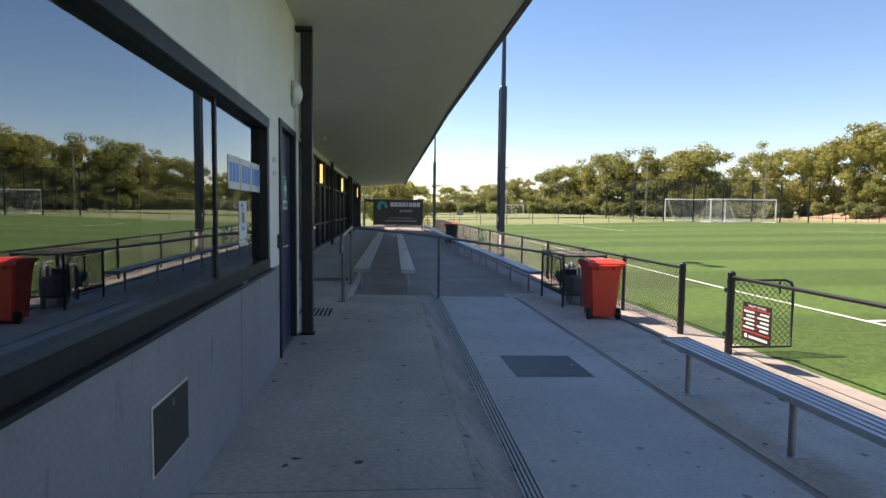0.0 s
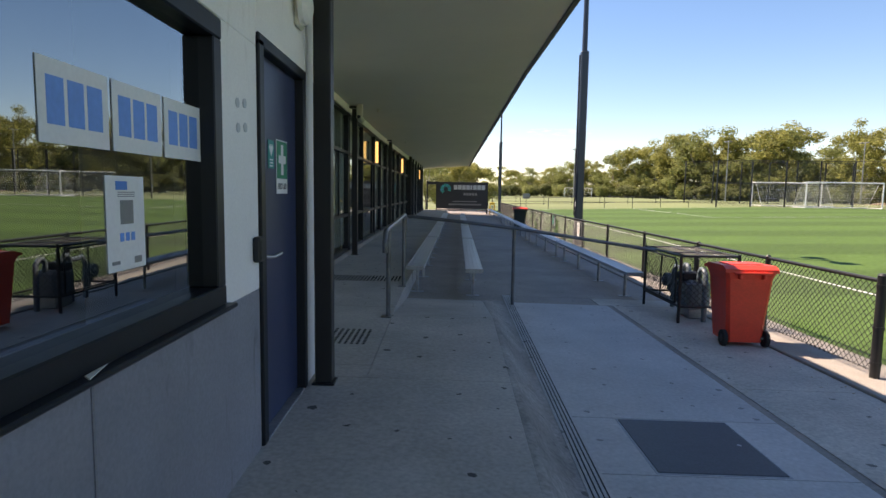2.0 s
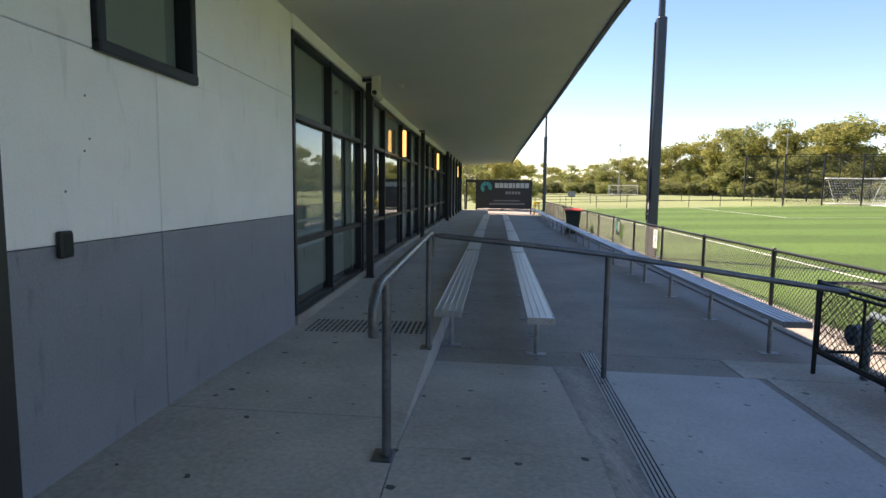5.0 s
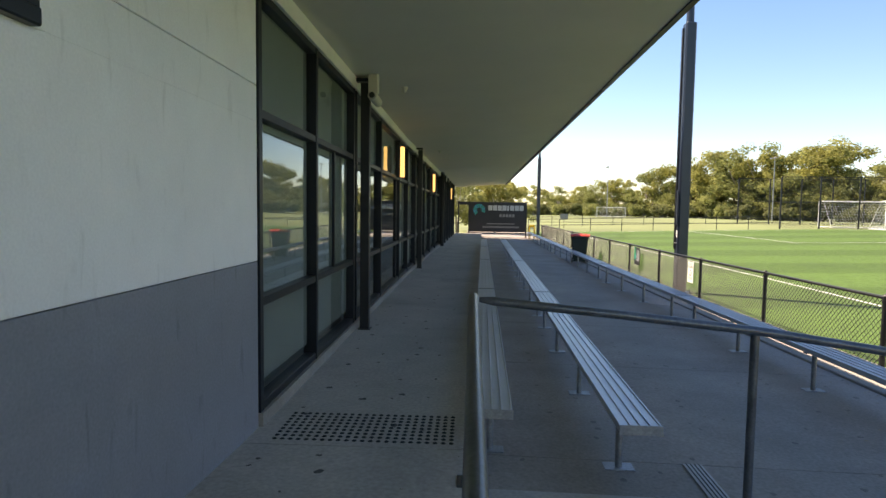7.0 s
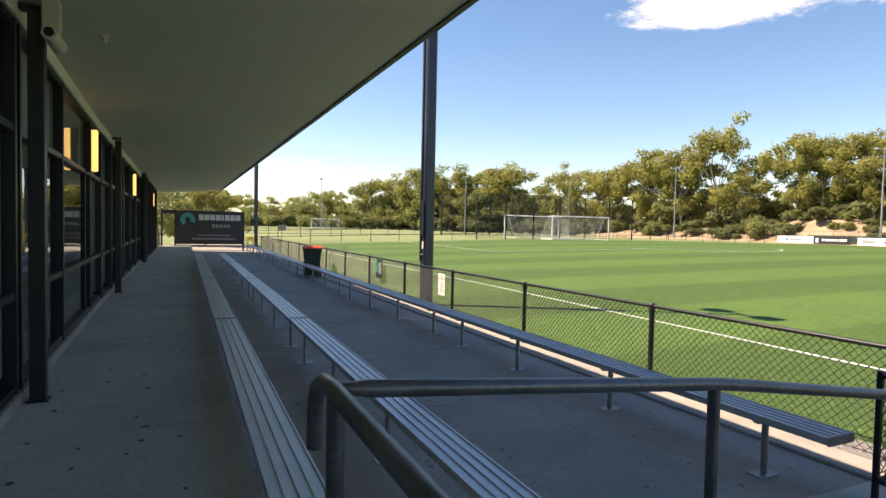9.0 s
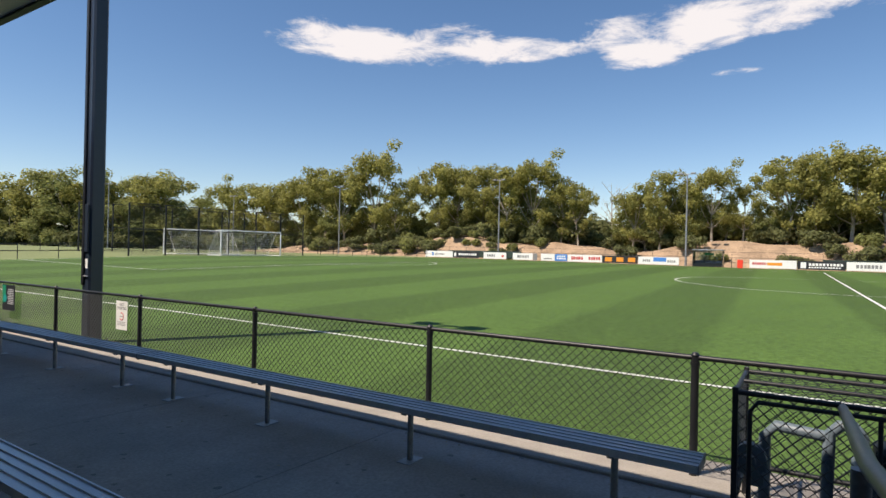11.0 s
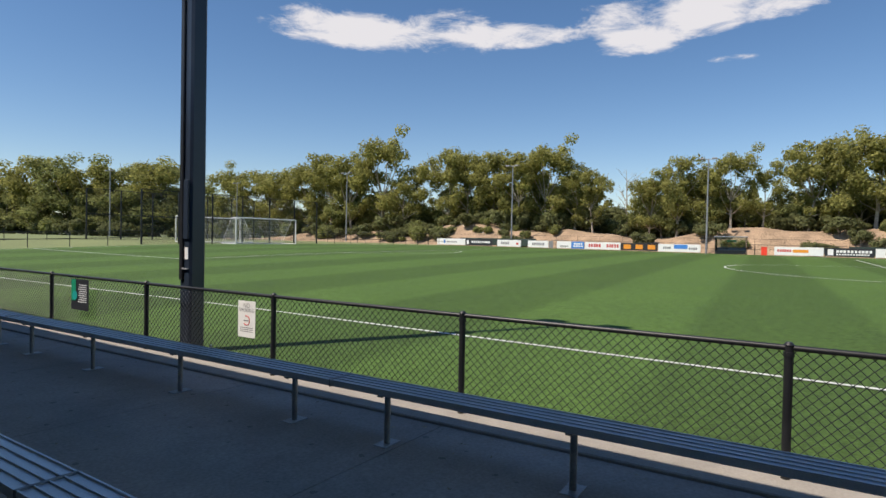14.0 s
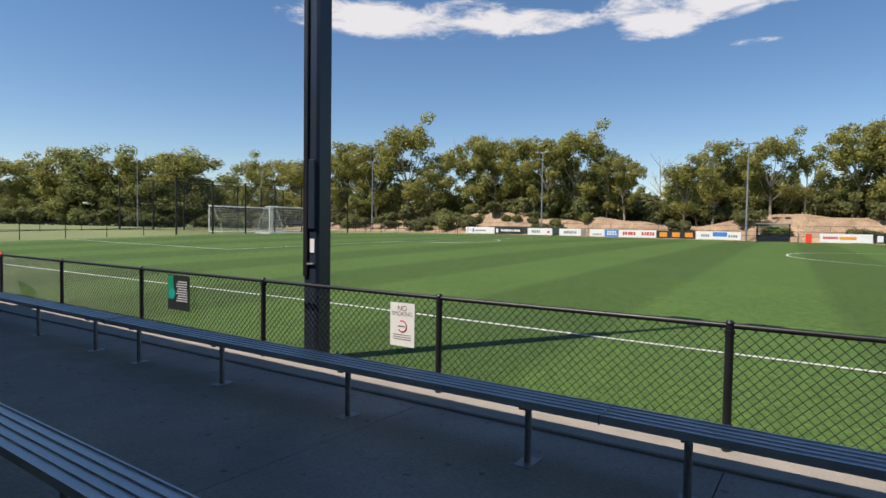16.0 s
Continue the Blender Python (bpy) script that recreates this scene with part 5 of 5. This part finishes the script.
part("latch", Geo().box(WALL_A + 0.010, 2.28, 0.845, WALL_A + 0.014, 2.29, 0.875, 0.001), GALV, vt)
wl = thing("wall_lamp", "round white bulkhead lamp on the wall above the door", "lamp", "", pose(WALL_A, 5.62, 2.73))
part("base", Geo().box(0, -0.07, -0.12, 0.03, 0.07, 0.12, 0.01), CREAM_PLASTIC, wl)
dome = Geo()
for k in range(4):
    a0, a1 = k * 0.39, (k + 1) * 0.39
    dome.tube([(0.03 + 0.07 * math.sin(a0), 0, 0), (0.03 + 0.07 * math.sin(a1), 0, 0)], 0.1, 16, k == 3, [0.11 * math.cos(a0), max(0.004, 0.11 * math.cos(a1))])
part("cover", dome, SIGN_WHITE, wl)
w5 = thing("window_5", "small high window with a dark blue frame", "window", kind="structure")
for y in (7.97, 8.88):
    part("jamb", Geo().box(-0.1, y - 0.03, 2.39, 0.035, y + 0.03, 3.12, 0.006), BLACK_FRAME, w5)
for z in (2.385, 3.12):
    part("rail", Geo().box(-0.1, 7.94, z - 0.03, 0.04, 8.91, z + 0.03, 0.006), BLACK_FRAME, w5)
glaze(part("pane", Geo().box(-0.06, 8.0, 2.41, -0.055, 8.85, 3.09), GLASS, w5))
part("blind", Geo().box(-0.085, 8.0, 2.41, -0.08, 8.85, 3.09), BLIND, w5)

for y, z in ((7.86, 2.13), (7.88, 1.93), (7.84, 1.87), (7.70, 1.68)):
    wp = thing("wall_plug", "tiny grey screw plug set into the white wall", "screw plug", "wall screw plugs")
    part("plug", Geo().tube([(-0.002, y, z), (0.003, y, z)], 0.006, 8), GREY_PRINT, wp)

# papers in the big window
px = WALL_A - 0.047
for k in range(3):
    y0 = 3.42 + 0.305 * k
    ps = thing("paper_notice", "white paper sheet with blue boxes taped inside the window", "notice", "window notices")
    part("sheet", Geo().box(px - 0.002, y0, 1.755, px, y0 + 0.285, 1.955), SIGN_WHITE, ps)
    for j in range(3):
        part("blue_box", Geo().box(px, y0 + 0.03 + 0.08 * j, 1.80, px + 0.001, y0 + 0.095 + 0.08 * j, 1.915), BLUE_SOFT, ps)
pn = thing("paper_notice", "white printed check-in sheet taped to the window", "notice", "window notices")
qx = WALL_A - 0.048
part("sheet", Geo().box(qx - 0.001, 3.675, 1.41, qx + 0.001, 3.88, 1.685), SIGN_WHITE, pn)
part("title_bar", Geo().box(qx + 0.001, 3.725, 1.645, qx + 0.002, 3.785, 1.67), BLUE, pn)
part("grey_square", Geo().box(qx + 0.001, 3.745, 1.545, qx + 0.002, 3.815, 1.615), GREY_PRINT, pn)
for k in range(3):
    part("icon", Geo().box(qx + 0.001, 3.74 + 0.03 * k, 1.495, qx + 0.002, 3.76 + 0.03 * k, 1.52), BLUE_SOFT, pn)
    part("text_bar", Geo().box(qx + 0.001, 3.735, 1.625 + 0.006 * k, qx + 0.002, 3.825, 1.6275 + 0.006 * k), GREY_PRINT, pn)
part("footer_bar", Geo().box(qx + 0.001, 3.695, 1.43, qx + 0.002, 3.735, 1.44).box(qx + 0.001, 3.815, 1.425, qx + 0.002, 3.855, 1.445), GREY_PRINT, pn)
scrap = Geo().add([(WALL_A + 0.02, 3.44, SILL - 0.041), (WALL_A + 0.045, 3.42, SILL - 0.042), (WALL_A + 0.042, 3.50, SILL - 0.028), (WALL_A + 0.03, 3.51, SILL - 0.035),
                   (WALL_A + 0.02, 3.44, SILL - 0.045), (WALL_A + 0.045, 3.42, SILL - 0.045), (WALL_A + 0.042, 3.50, SILL - 0.030), (WALL_A + 0.03, 3.51, SILL - 0.037)],
                  [(0, 1, 2, 3), (7, 6, 5, 4), (0, 4, 5, 1), (1, 5, 6, 2), (2, 6, 7, 3), (3, 7, 4, 0)])
solid("paper_scrap", scrap, SIGN_WHITE, "crumpled white paper scrap on the window ledge", "litter")

# glazing lamps, camera, sensor
for y in (18.3, 26.6, 38.6):
    x = lean(y)
    gl = thing("wall_lamp", "tall black wall lamp with a warm yellow diffuser", "lamp", "glazing lamps", pose(x, y, 2.72))
    part("back_box", Geo().box(0.0, -0.05, -0.3, 0.075, 0.05, 0.3, 0.006), BLACK_METAL, gl)
    part("diffuser", Geo().box(0.075, -0.045, -0.29, 0.15, 0.045, 0.29, 0.01), LAMP_GLOW, gl)
sc = thing("security_camera", "cream security camera under the verandah", "camera", "", pose(0.24, 14.1, 3.12))
part("mount", Geo().box(-0.06, -0.05, 0.05, 0.06, 0.05, 0.29, 0.01), CREAM_PLASTIC, sc)
part("body", Geo().tube([(0, -0.12, 0.02), (0.03, 0.14, -0.02)], 0.055, 12), CREAM_PLASTIC, sc)
part("lens", Geo().tube([(0.0, -0.121, 0.02), (-0.001, -0.14, 0.022)], 0.035, 12), BLACK_METAL, sc)
for x, y in ((0.52, 14.9), (0.6, 23.0)):
    z = 3.40 + 0.23 * (x - 0.2) / 3.1
    ms = thing("ceiling_sensor", "small white motion detector on the soffit", "sensor", "soffit sensors", pose(x, y, z))
    part("base", Geo().tube([(0, 0, 0.004), (0, 0, -0.02)], 0.045, 14), CREAM_PLASTIC, ms)
    part("head", Geo().tube([(0, 0, -0.02), (0, 0, -0.07)], 0.03, 12, True, [0.032, 0.02]), CREAM_PLASTIC, ms)

# ---- floor fittings ----
tilt = -math.degrees(math.atan(-0.02))
hatch = thing("floor_hatch", "dark flush steel access hatch in the path", "hatch", "", pose(0, 0, 0.1, 0, tilt, 0))
part("frame", Geo().box(3.235, 5.295, -0.02, 4.035, 6.125, 0.0065, 0.002), GALV, hatch)
part("cover", Geo().box(3.25, 5.31, -0.02, 4.02, 6.11, 0.011, 0.003), HATCH, hatch)
part("key_slot", Geo().tube([(3.93, 5.72, 0.009), (3.93, 5.72, 0.013)], 0.015, 12), GALV, hatch)
gs = thing("grip_strip", "pale metal strip with four black grip lines", "grip strip", "", pose(2.835, 5.1, fall(2.835), 0, tilt, SLOPE))
part("strip", Geo().box(-0.065, -19, 0.0, 0.065, 6.0, 0.0105, 0.001), CONCRETE_BLUE, gs)
for k in range(4):
    part("grip_line", Geo().box(-0.045 + 0.028 * k, -19, 0.008, -0.038 + 0.028 * k, 6.0, 0.0135), BLACK_RUBBER, gs)
stud = Geo().tube([(0, 0, 0), (0, 0, 0.005)], 0.0165, 10, True, [0.0165, 0.011]).mesh("stud", BLACK_RUBBER)


def studs(x0, x1, y0, y1, nx, ny):
    f = thing("tactile_studs", "patch of raised black tactile studs on the concrete", "tactile paving", "tactile patches")
    for i in range(nx):
        for j in range(ny):
            s = new("stud", stud)
            s.parent = f
            x, y = x0 + (x1 - x0) * i / (nx - 1), y0 + (y1 - y0) * j / (ny - 1)
            s.location = (x, y, deck(x, y))


studs(0.17, 1.31, 10.69, 11.16, 23, 9)
studs(0.90, 1.31, 6.88, 7.37, 9, 10)


def leaf_litter():
    r = random.Random(9)
    g = Geo()
    for k in range(420):
        side = r.random()
        if side < 0.45:
            y = r.uniform(10.5, 24)
            p = Vector((walk_edge(y) + r.uniform(0.0, 0.10), y, 0.076))
        elif side < 0.75:
            p = Vector((r.uniform(5.3, 5.6), r.uniform(2, 26), 0.0))
        else:
            p = Vector((r.uniform(1.5, 5.5), r.uniform(11.5, 26), 0))
            p.z = fall(p.x) + 0.004
        a, s = r.uniform(0, 6.28), r.uniform(0.012, 0.03)
        u, w = Vector((math.cos(a), math.sin(a), r.uniform(-0.1, 0.2))) * s, Vector((-math.sin(a), math.cos(a), 0)) * s * 0.3
        g.add([p - u, p + w, p + u, p - w], [(0, 1, 2, 3)])
    solid("leaf_litter", g, DRY_LEAF, "scattered dry leaves and litter on the concrete", "leaves", kind="stuff")


leaf_litter()

# ---- bins ----
def wheelie_bin(at, body_mat, lid_mat, label, s=1.0):
    b = thing("wheelie_bin", label, "bin", "", at)
    w0, w1, d0, d1, h = 0.20, 0.265, 0.22, 0.28, 0.86
    rings = []
    for t in (0.0, 0.06, 0.9, 1.0):
        w, d = w0 + (w1 - w0) * t, d0 + (d1 - d0) * t
        if t == 1.0:
            w, d = w + 0.02, d + 0.02
        c = 0.035
        z = 0.05 + (h - 0.05) * t
        rings.append([(-w + c, -d, z), (w - c, -d, z), (w, -d + c, z), (w, d - c, z), (w - c, d, z), (-w + c, d, z), (-w, d - c, z), (-w, -d + c, z)])
    g = Geo()
    g.add([p for r in rings for p in r], [(i * 8 + k, i * 8 + (k + 1) % 8, (i + 1) * 8 + (k + 1) % 8, (i + 1) * 8 + k) for i in range(3) for k in range(8)]
          + [tuple(reversed(range(8))), tuple(range(24, 32))])
    part("body", g, body_mat, b)
    lid = Geo()
    prof = [(-0.31, 0.862), (0.33, 0.862), (0.33, 0.885), (0.2, 0.925), (-0.22, 0.935), (-0.31, 0.90)]
    lid.extrude(prof, "x", -0.295, 0.295)
    lp = part("lid", lid, lid_mat, b)
    part("lid_panel", Geo().box(-0.2, -0.15, 0.925, 0.2, 0.12, 0.943, 0.008), lid_mat, lp)
    part("handle_bar", Geo().tube([(-0.2, -0.335, 0.86), (0.2, -0.335, 0.86)], 0.014, 8), body_mat, b)
    for x in (-0.13, 0.13):
        part("handle_bracket", Geo().box(x - 0.015, -0.34, 0.79, x + 0.015, -0.26, 0.875, 0.004), body_mat, b)
    part("axle", Geo().tube([(-0.24, -0.2, 0.095), (0.24, -0.2, 0.095)], 0.012, 8), GALV, b)
    for x in (-0.255, 0.215):
        wh = part("wheel", Geo().tube([(x, -0.2, 0.095), (x + 0.04, -0.2, 0.095)], 0.095, 20), BLACK_RUBBER, b)
        part("hub", Geo().tube([(x - 0.003, -0.2, 0.095), (x + 0.043, -0.2, 0.095)], 0.04, 12), BLACK_METAL, wh)
    return b


wheelie_bin(pose(5.345, 8.58, fall(5.345) + 0.004, 0, 0, -3.6) @ Matrix.Diagonal((0.96, 0.95, 0.97, 1)), RED_PLASTIC, RED_PLASTIC, "bright red wheelie bin with closed lid by the fence")
wheelie_bin(pose(5.45, 28.3, fall(5.45), 0, 0, -10) @ Matrix.Diagonal((1.12, 1.1, 1.1, 1)), GREEN_PLASTIC, RED_PLASTIC, "dark green wheelie bin with a red lid")

# ---- gas meter cage ----
cg = thing("meter_cage", "black steel cage of wire mesh around a gas meter", "cage")
cx0, cx1, cy0, cy1, ch = 5.05, 5.80, 9.5, 10.80, 0.88
for x in (cx0, cx1):
    for y in (cy0, cy1):
        part("post", Geo().box(x - 0.016, y - 0.016, 0, x + 0.016, y + 0.016, ch + 0.03, 0.003), BLACK_METAL, cg)
for z in (0.22, ch):
    for x in (cx0, cx1):
        part("rail", Geo().tube([(x, cy0, z), (x, cy1, z)], 0.016, 8), BLACK_METAL, cg)
    for y in (cy0, cy1):
        part("rail", Geo().tube([(cx0, y, z), (cx1, y, z)], 0.016, 8), BLACK_METAL, cg)
part("roof_bar", Geo().tube([(cx0, 9.95, ch), (cx1, 9.95, ch)], 0.014, 8), BLACK_METAL, cg)
part("roof_bar", Geo().tube([(5.43, cy0, ch), (5.43, cy1, ch)], 0.014, 8), BLACK_METAL, cg)
part("gate_frame", Geo().tube([(cx0 - 0.025, cy1 - 0.08, 0.26), (cx0 - 0.025, cy1 - 0.08, 0.78), (cx0 - 0.025, cy1 - 0.12, 0.84), (cx0 - 0.025, cy0 + 0.14, 0.84), (cx0 - 0.025, cy0 + 0.08, 0.78),
                               (cx0 - 0.025, cy0 + 0.08, 0.26), (cx0 - 0.025, cy1 - 0.08, 0.26)], 0.014, 8), BLACK_METAL, cg)
part("gate_bar", Geo().tube([(cx0 - 0.025, 10.1, 0.26), (cx0 - 0.025, 10.1, 0.84)], 0.012, 8), BLACK_METAL, cg)
g1 = chain_mesh(cy1 - cy0, ch - 0.22)
g1.turned(Matrix.Translation((cx0, cy0, 0.22)))
part("wire_mesh", g1, BLACK_METAL, cg)
for y in (cy0, cy1):
    g2 = chain_mesh(cx1 - cx0, ch - 0.22)
    g2.turned(Matrix.Translation((cx0, y, 0.22)) @ Matrix.Rotation(-math.pi / 2, 4, "Z"))
    part("wire_mesh", g2, BLACK_METAL, cg)
g3 = chain_mesh(cy1 - cy0, cx1 - cx0, 0.085, 0.0017)
g3.turned(Matrix.Translation((cx0, cy0, ch)) @ Matrix.Rotation(math.pi / 2, 4, "Y"))
part("roof_mesh", g3, BLACK_METAL, cg)
gm = thing("gas_meter", "grey-blue gas meter with pipes inside the cage", "gas meter", "", pose(5.43, 9.98, 0))
part("body", Geo().box(-0.16, -0.22, 0.14, 0.16, 0.22, 0.52, 0.05), METER, gm)
part("index_box", Geo().box(-0.19, -0.1, 0.50, 0.05, 0.12, 0.62, 0.02), BLACK_FRAME, gm)
part("stand", Geo().box(-0.12, -0.18, 0, 0.12, 0.18, 0.14, 0.01), GALV, gm)
for y in (-0.3, 0.28):
    part("pipe", Geo().tube([(0, y * 0.6, 0.5), (0, y * 0.6, 0.62), (0, y * 0.75, 0.68), (0, y, 0.68), (0, y * 1.2, 0.62), (0, y * 1.25, 0.0)], 0.035, 10), METER, gm)
part("outlet_pipe", Geo().tube([(0, 0.36, 0.6), (0, 0.62, 0.62), (0, 0.68, 0.55), (0, 0.68, 0.0)], 0.035, 10), METER, gm)
reg = part("regulator", Geo().tube([(-0.10, 0.76, 0.40), (-0.02, 0.76, 0.40)], 0.1, 18), METER, gm)
part("regulator_cap", Geo().tube([(-0.14, 0.76, 0.40), (-0.10, 0.76, 0.40)], 0.04, 12), METER, reg)
part("valve", Geo().box(-0.06, 0.66, 0.22, 0.06, 0.78, 0.32, 0.02), METER, gm)

# ---- gate and fence signs ----
gate = thing("fence_gate", "small black wire gate swung open onto the pitch", "gate", "", pose(6.0, 6.28, 0))
part("gate_frame", Geo().tube([(0.05, 0, 0.06), (0.05, 0, 0.86), (0.72, 0, 0.86), (0.80, 0, 0.83), (0.83, 0, 0.76), (0.83, 0, 0.06), (0.05, 0, 0.06)], 0.016, 8), BLACK_METAL, gate)
part("brace", Geo().tube([(0.66, 0, 0.70), (0.66, 0, 0.86)], 0.010, 6), BLACK_METAL, gate)
gm2 = chain_mesh(0.76, 0.76)
gm2.turned(Matrix.Translation((0.06, 0, 0.08)) @ Matrix.Rotation(-math.pi / 2, 4, "Z"))
part("wire_mesh", gm2, BLACK_METAL, gate)
for z in (0.2, 0.72):
    part("hinge", Geo().tube([(0.0, 0, z), (0.0, 0, z + 0.05)], 0.04, 10), BLACK_METAL, gate)


def fence_sign(y0, y1, z0, z1, mat, label, dy=0.0, dz=0.0):
    s = thing("fence_sign", label, "sign", "", pose(0, dy, dz))
    part("plate", Geo().box(5.958, y0, z0, 5.962, y1, z1, 0.001), mat, s)
    return s


ns = fence_sign(19.10, 19.40, 0.38, 0.81, SIGN_WHITE, "white no smoking sign wired to the fence", -0.12, 0.016)
text_on(ns, "NO", 0.075, facing_minus_x(5.957, 19.25, 0.755), GREY_PRINT)
text_on(ns, "SMOKING", 0.062, facing_minus_x(5.957, 19.25, 0.70, 0.92), GREY_PRINT)
part("red_arc", Geo().tube([(5.957, 19.25 + 0.055 * math.cos(a * 0.4), 0.58 + 0.055 * math.sin(a * 0.4)) for a in range(3, 15)], 0.006, 5), RED_PRINT, ns)
part("cigarette", Geo().box(5.955, 19.215, 0.573, 5.958, 19.30, 0.585), GREY_PRINT, ns)
for k in range(3):
    part("text_bar", Geo().box(5.956, 19.14, 0.49 - 0.022 * k, 5.958, 19.36, 0.498 - 0.022 * k), GREY_PRINT, ns)
gsn = fence_sign(22.92, 23.42, 0.38, 0.85, SIGN_BLACK, "black and green notice wired to the fence", -0.26, 0.03)
part("green_band", Geo().box(5.955, 23.28, 0.52, 5.958, 23.41, 0.84), GREEN_PRINT, gsn)
part("green_ball", Geo().tube([(5.953, 23.31, 0.60), (5.957, 23.31, 0.60)], 0.07, 16), TEAL, gsn)
for k in range(9):
    part("text_bar", Geo().box(5.955, 22.97, 0.50 + 0.032 * k, 5.958, 23.22 - 0.02 * (k % 3), 0.514 + 0.032 * k), GREY_LIGHT, gsn)
rs = fence_sign(5.44, 5.9226, 0.25, 0.67, SIGN_BLACK, "black and red synthetic turf rules sign on the fence")
text_on(rs, "SYNTHETIC TURF RULES", 0.034, facing_minus_x(5.957, 5.6813, 0.635, 0.8), SIGN_WHITE)
for z in (0.60, 0.345):
    part("red_line", Geo().box(5.955, 5.4527, z, 5.958, 5.9099, z + 0.012), RED_PRINT, rs)
for k in range(5):
    for c in (0, 1):
        y = 5.4781 + 0.235 * c
        part("text_bar", Geo().box(5.955, y, 0.385 + 0.044 * k, 5.958, y + 0.14 + 0.04 * ((k + c) % 2), 0.405 + 0.044 * k), SIGN_WHITE, rs)
        part("red_dot", Geo().box(5.955, y + 0.19, 0.388 + 0.044 * k, 5.958, y + 0.21, 0.403 + 0.044 * k), RED_PRINT, rs)
part("emblem", Geo().tube([(5.954, 5.8464, 0.30), (5.958, 5.8464, 0.30)], 0.025, 12), SIGN_WHITE, rs)
part("text_bar", Geo().box(5.955, 5.4908, 0.285, 5.958, 5.7956, 0.31), SIGN_WHITE, rs)

# ---- board at the end of the terrace ----
eb = thing("sign_board", "large black sponsor board closing the terrace end", "sign")
part("board", Geo().box(1.5, 47.6, 0.38, 5.38, 47.66, 2.45, 0.01), SIGN_BLACK, eb)
for x in (0.72, 1.45, 5.40):
    part("post", Geo().box(x - 0.05, 47.58, 0, x + 0.05, 47.70, 2.5, 0.008), BLACK_METAL, eb)
part("lintel", Geo().box(0.77, 47.6, 2.25, 1.40, 47.66, 2.45, 0.008), SIGN_BLACK, eb)
part("foot_rail", Geo().box(1.5, 47.6, 0.26, 5.35, 47.66, 0.33, 0.006), BLACK_METAL, eb)
for k in range(9):
    a = math.radians(-30 + k * 30)
    cxx, czz = 2.15, 1.9
    part("logo_wedge", Geo().extrude([(cxx + 0.17 * math.cos(a), czz + 0.17 * math.sin(a)), (cxx + 0.42 * math.cos(a), czz + 0.42 * math.sin(a)),
                                      (cxx + 0.42 * math.cos(a + 0.45), czz + 0.42 * math.sin(a + 0.45)), (cxx + 0.17 * math.cos(a + 0.45), czz + 0.17 * math.sin(a + 0.45))],
                                     "y", 47.592, 47.6), BLUE_GREEN if k % 2 else TEAL, eb)
for k in range(8):
    w = 0.14 if k == 4 else 0.28
    x = 2.78 + 0.325 * k - (0.12 if k > 4 else 0)
    part("word_block", Geo().box(x, 47.592, 1.87, x + w, 47.6, 2.22, 0.01), GREY_LIGHT, eb)
for k in range(5):
    part("word_block", Geo().box(3.55 + 0.22 * k, 47.592, 1.42, 3.55 + 0.22 * k + 0.17, 47.6, 1.62, 0.006), GREY_PRINT, eb)
for k in range(18):
    part("text_bar", Geo().box(2.4 + 0.142 * k, 47.594, 0.66, 2.4 + 0.142 * k + 0.115, 47.6, 0.78), GREY_PRINT, eb)
part("text_bar", Geo().box(2.7, 47.594, 0.92, 4.6, 47.6, 0.98), GREY_PRINT, eb)
yb = thing("yellow_barrier", "yellow plastic barrier beside the end board", "barrier", "", pose(5.75, 47.0, 0))
part("bar", Geo().box(-0.2, -0.03, 0.75, 0.2, 0.03, 0.92, 0.02), YELLOW_PLASTIC, yb)
for x in (-0.17, 0.17):
    part("leg", Geo().box(x - 0.03, -0.2, 0, x + 0.03, 0.2, 0.75, 0.01), YELLOW_PLASTIC, yb)
fs = thing("field_sign", "small grey notice on a post by the far fence", "sign", "", pose(11.4, 68.3, gz(11, 68)))
part("post", Geo().tube([(0, 0, 0), (0, 0, 1.5)], 0.03, 6), BLACK_METAL, fs)
part("plate", Geo().box(-0.4, -0.03, 0.9, 0.4, -0.005, 1.5, 0.005), GREY_PRINT, fs)
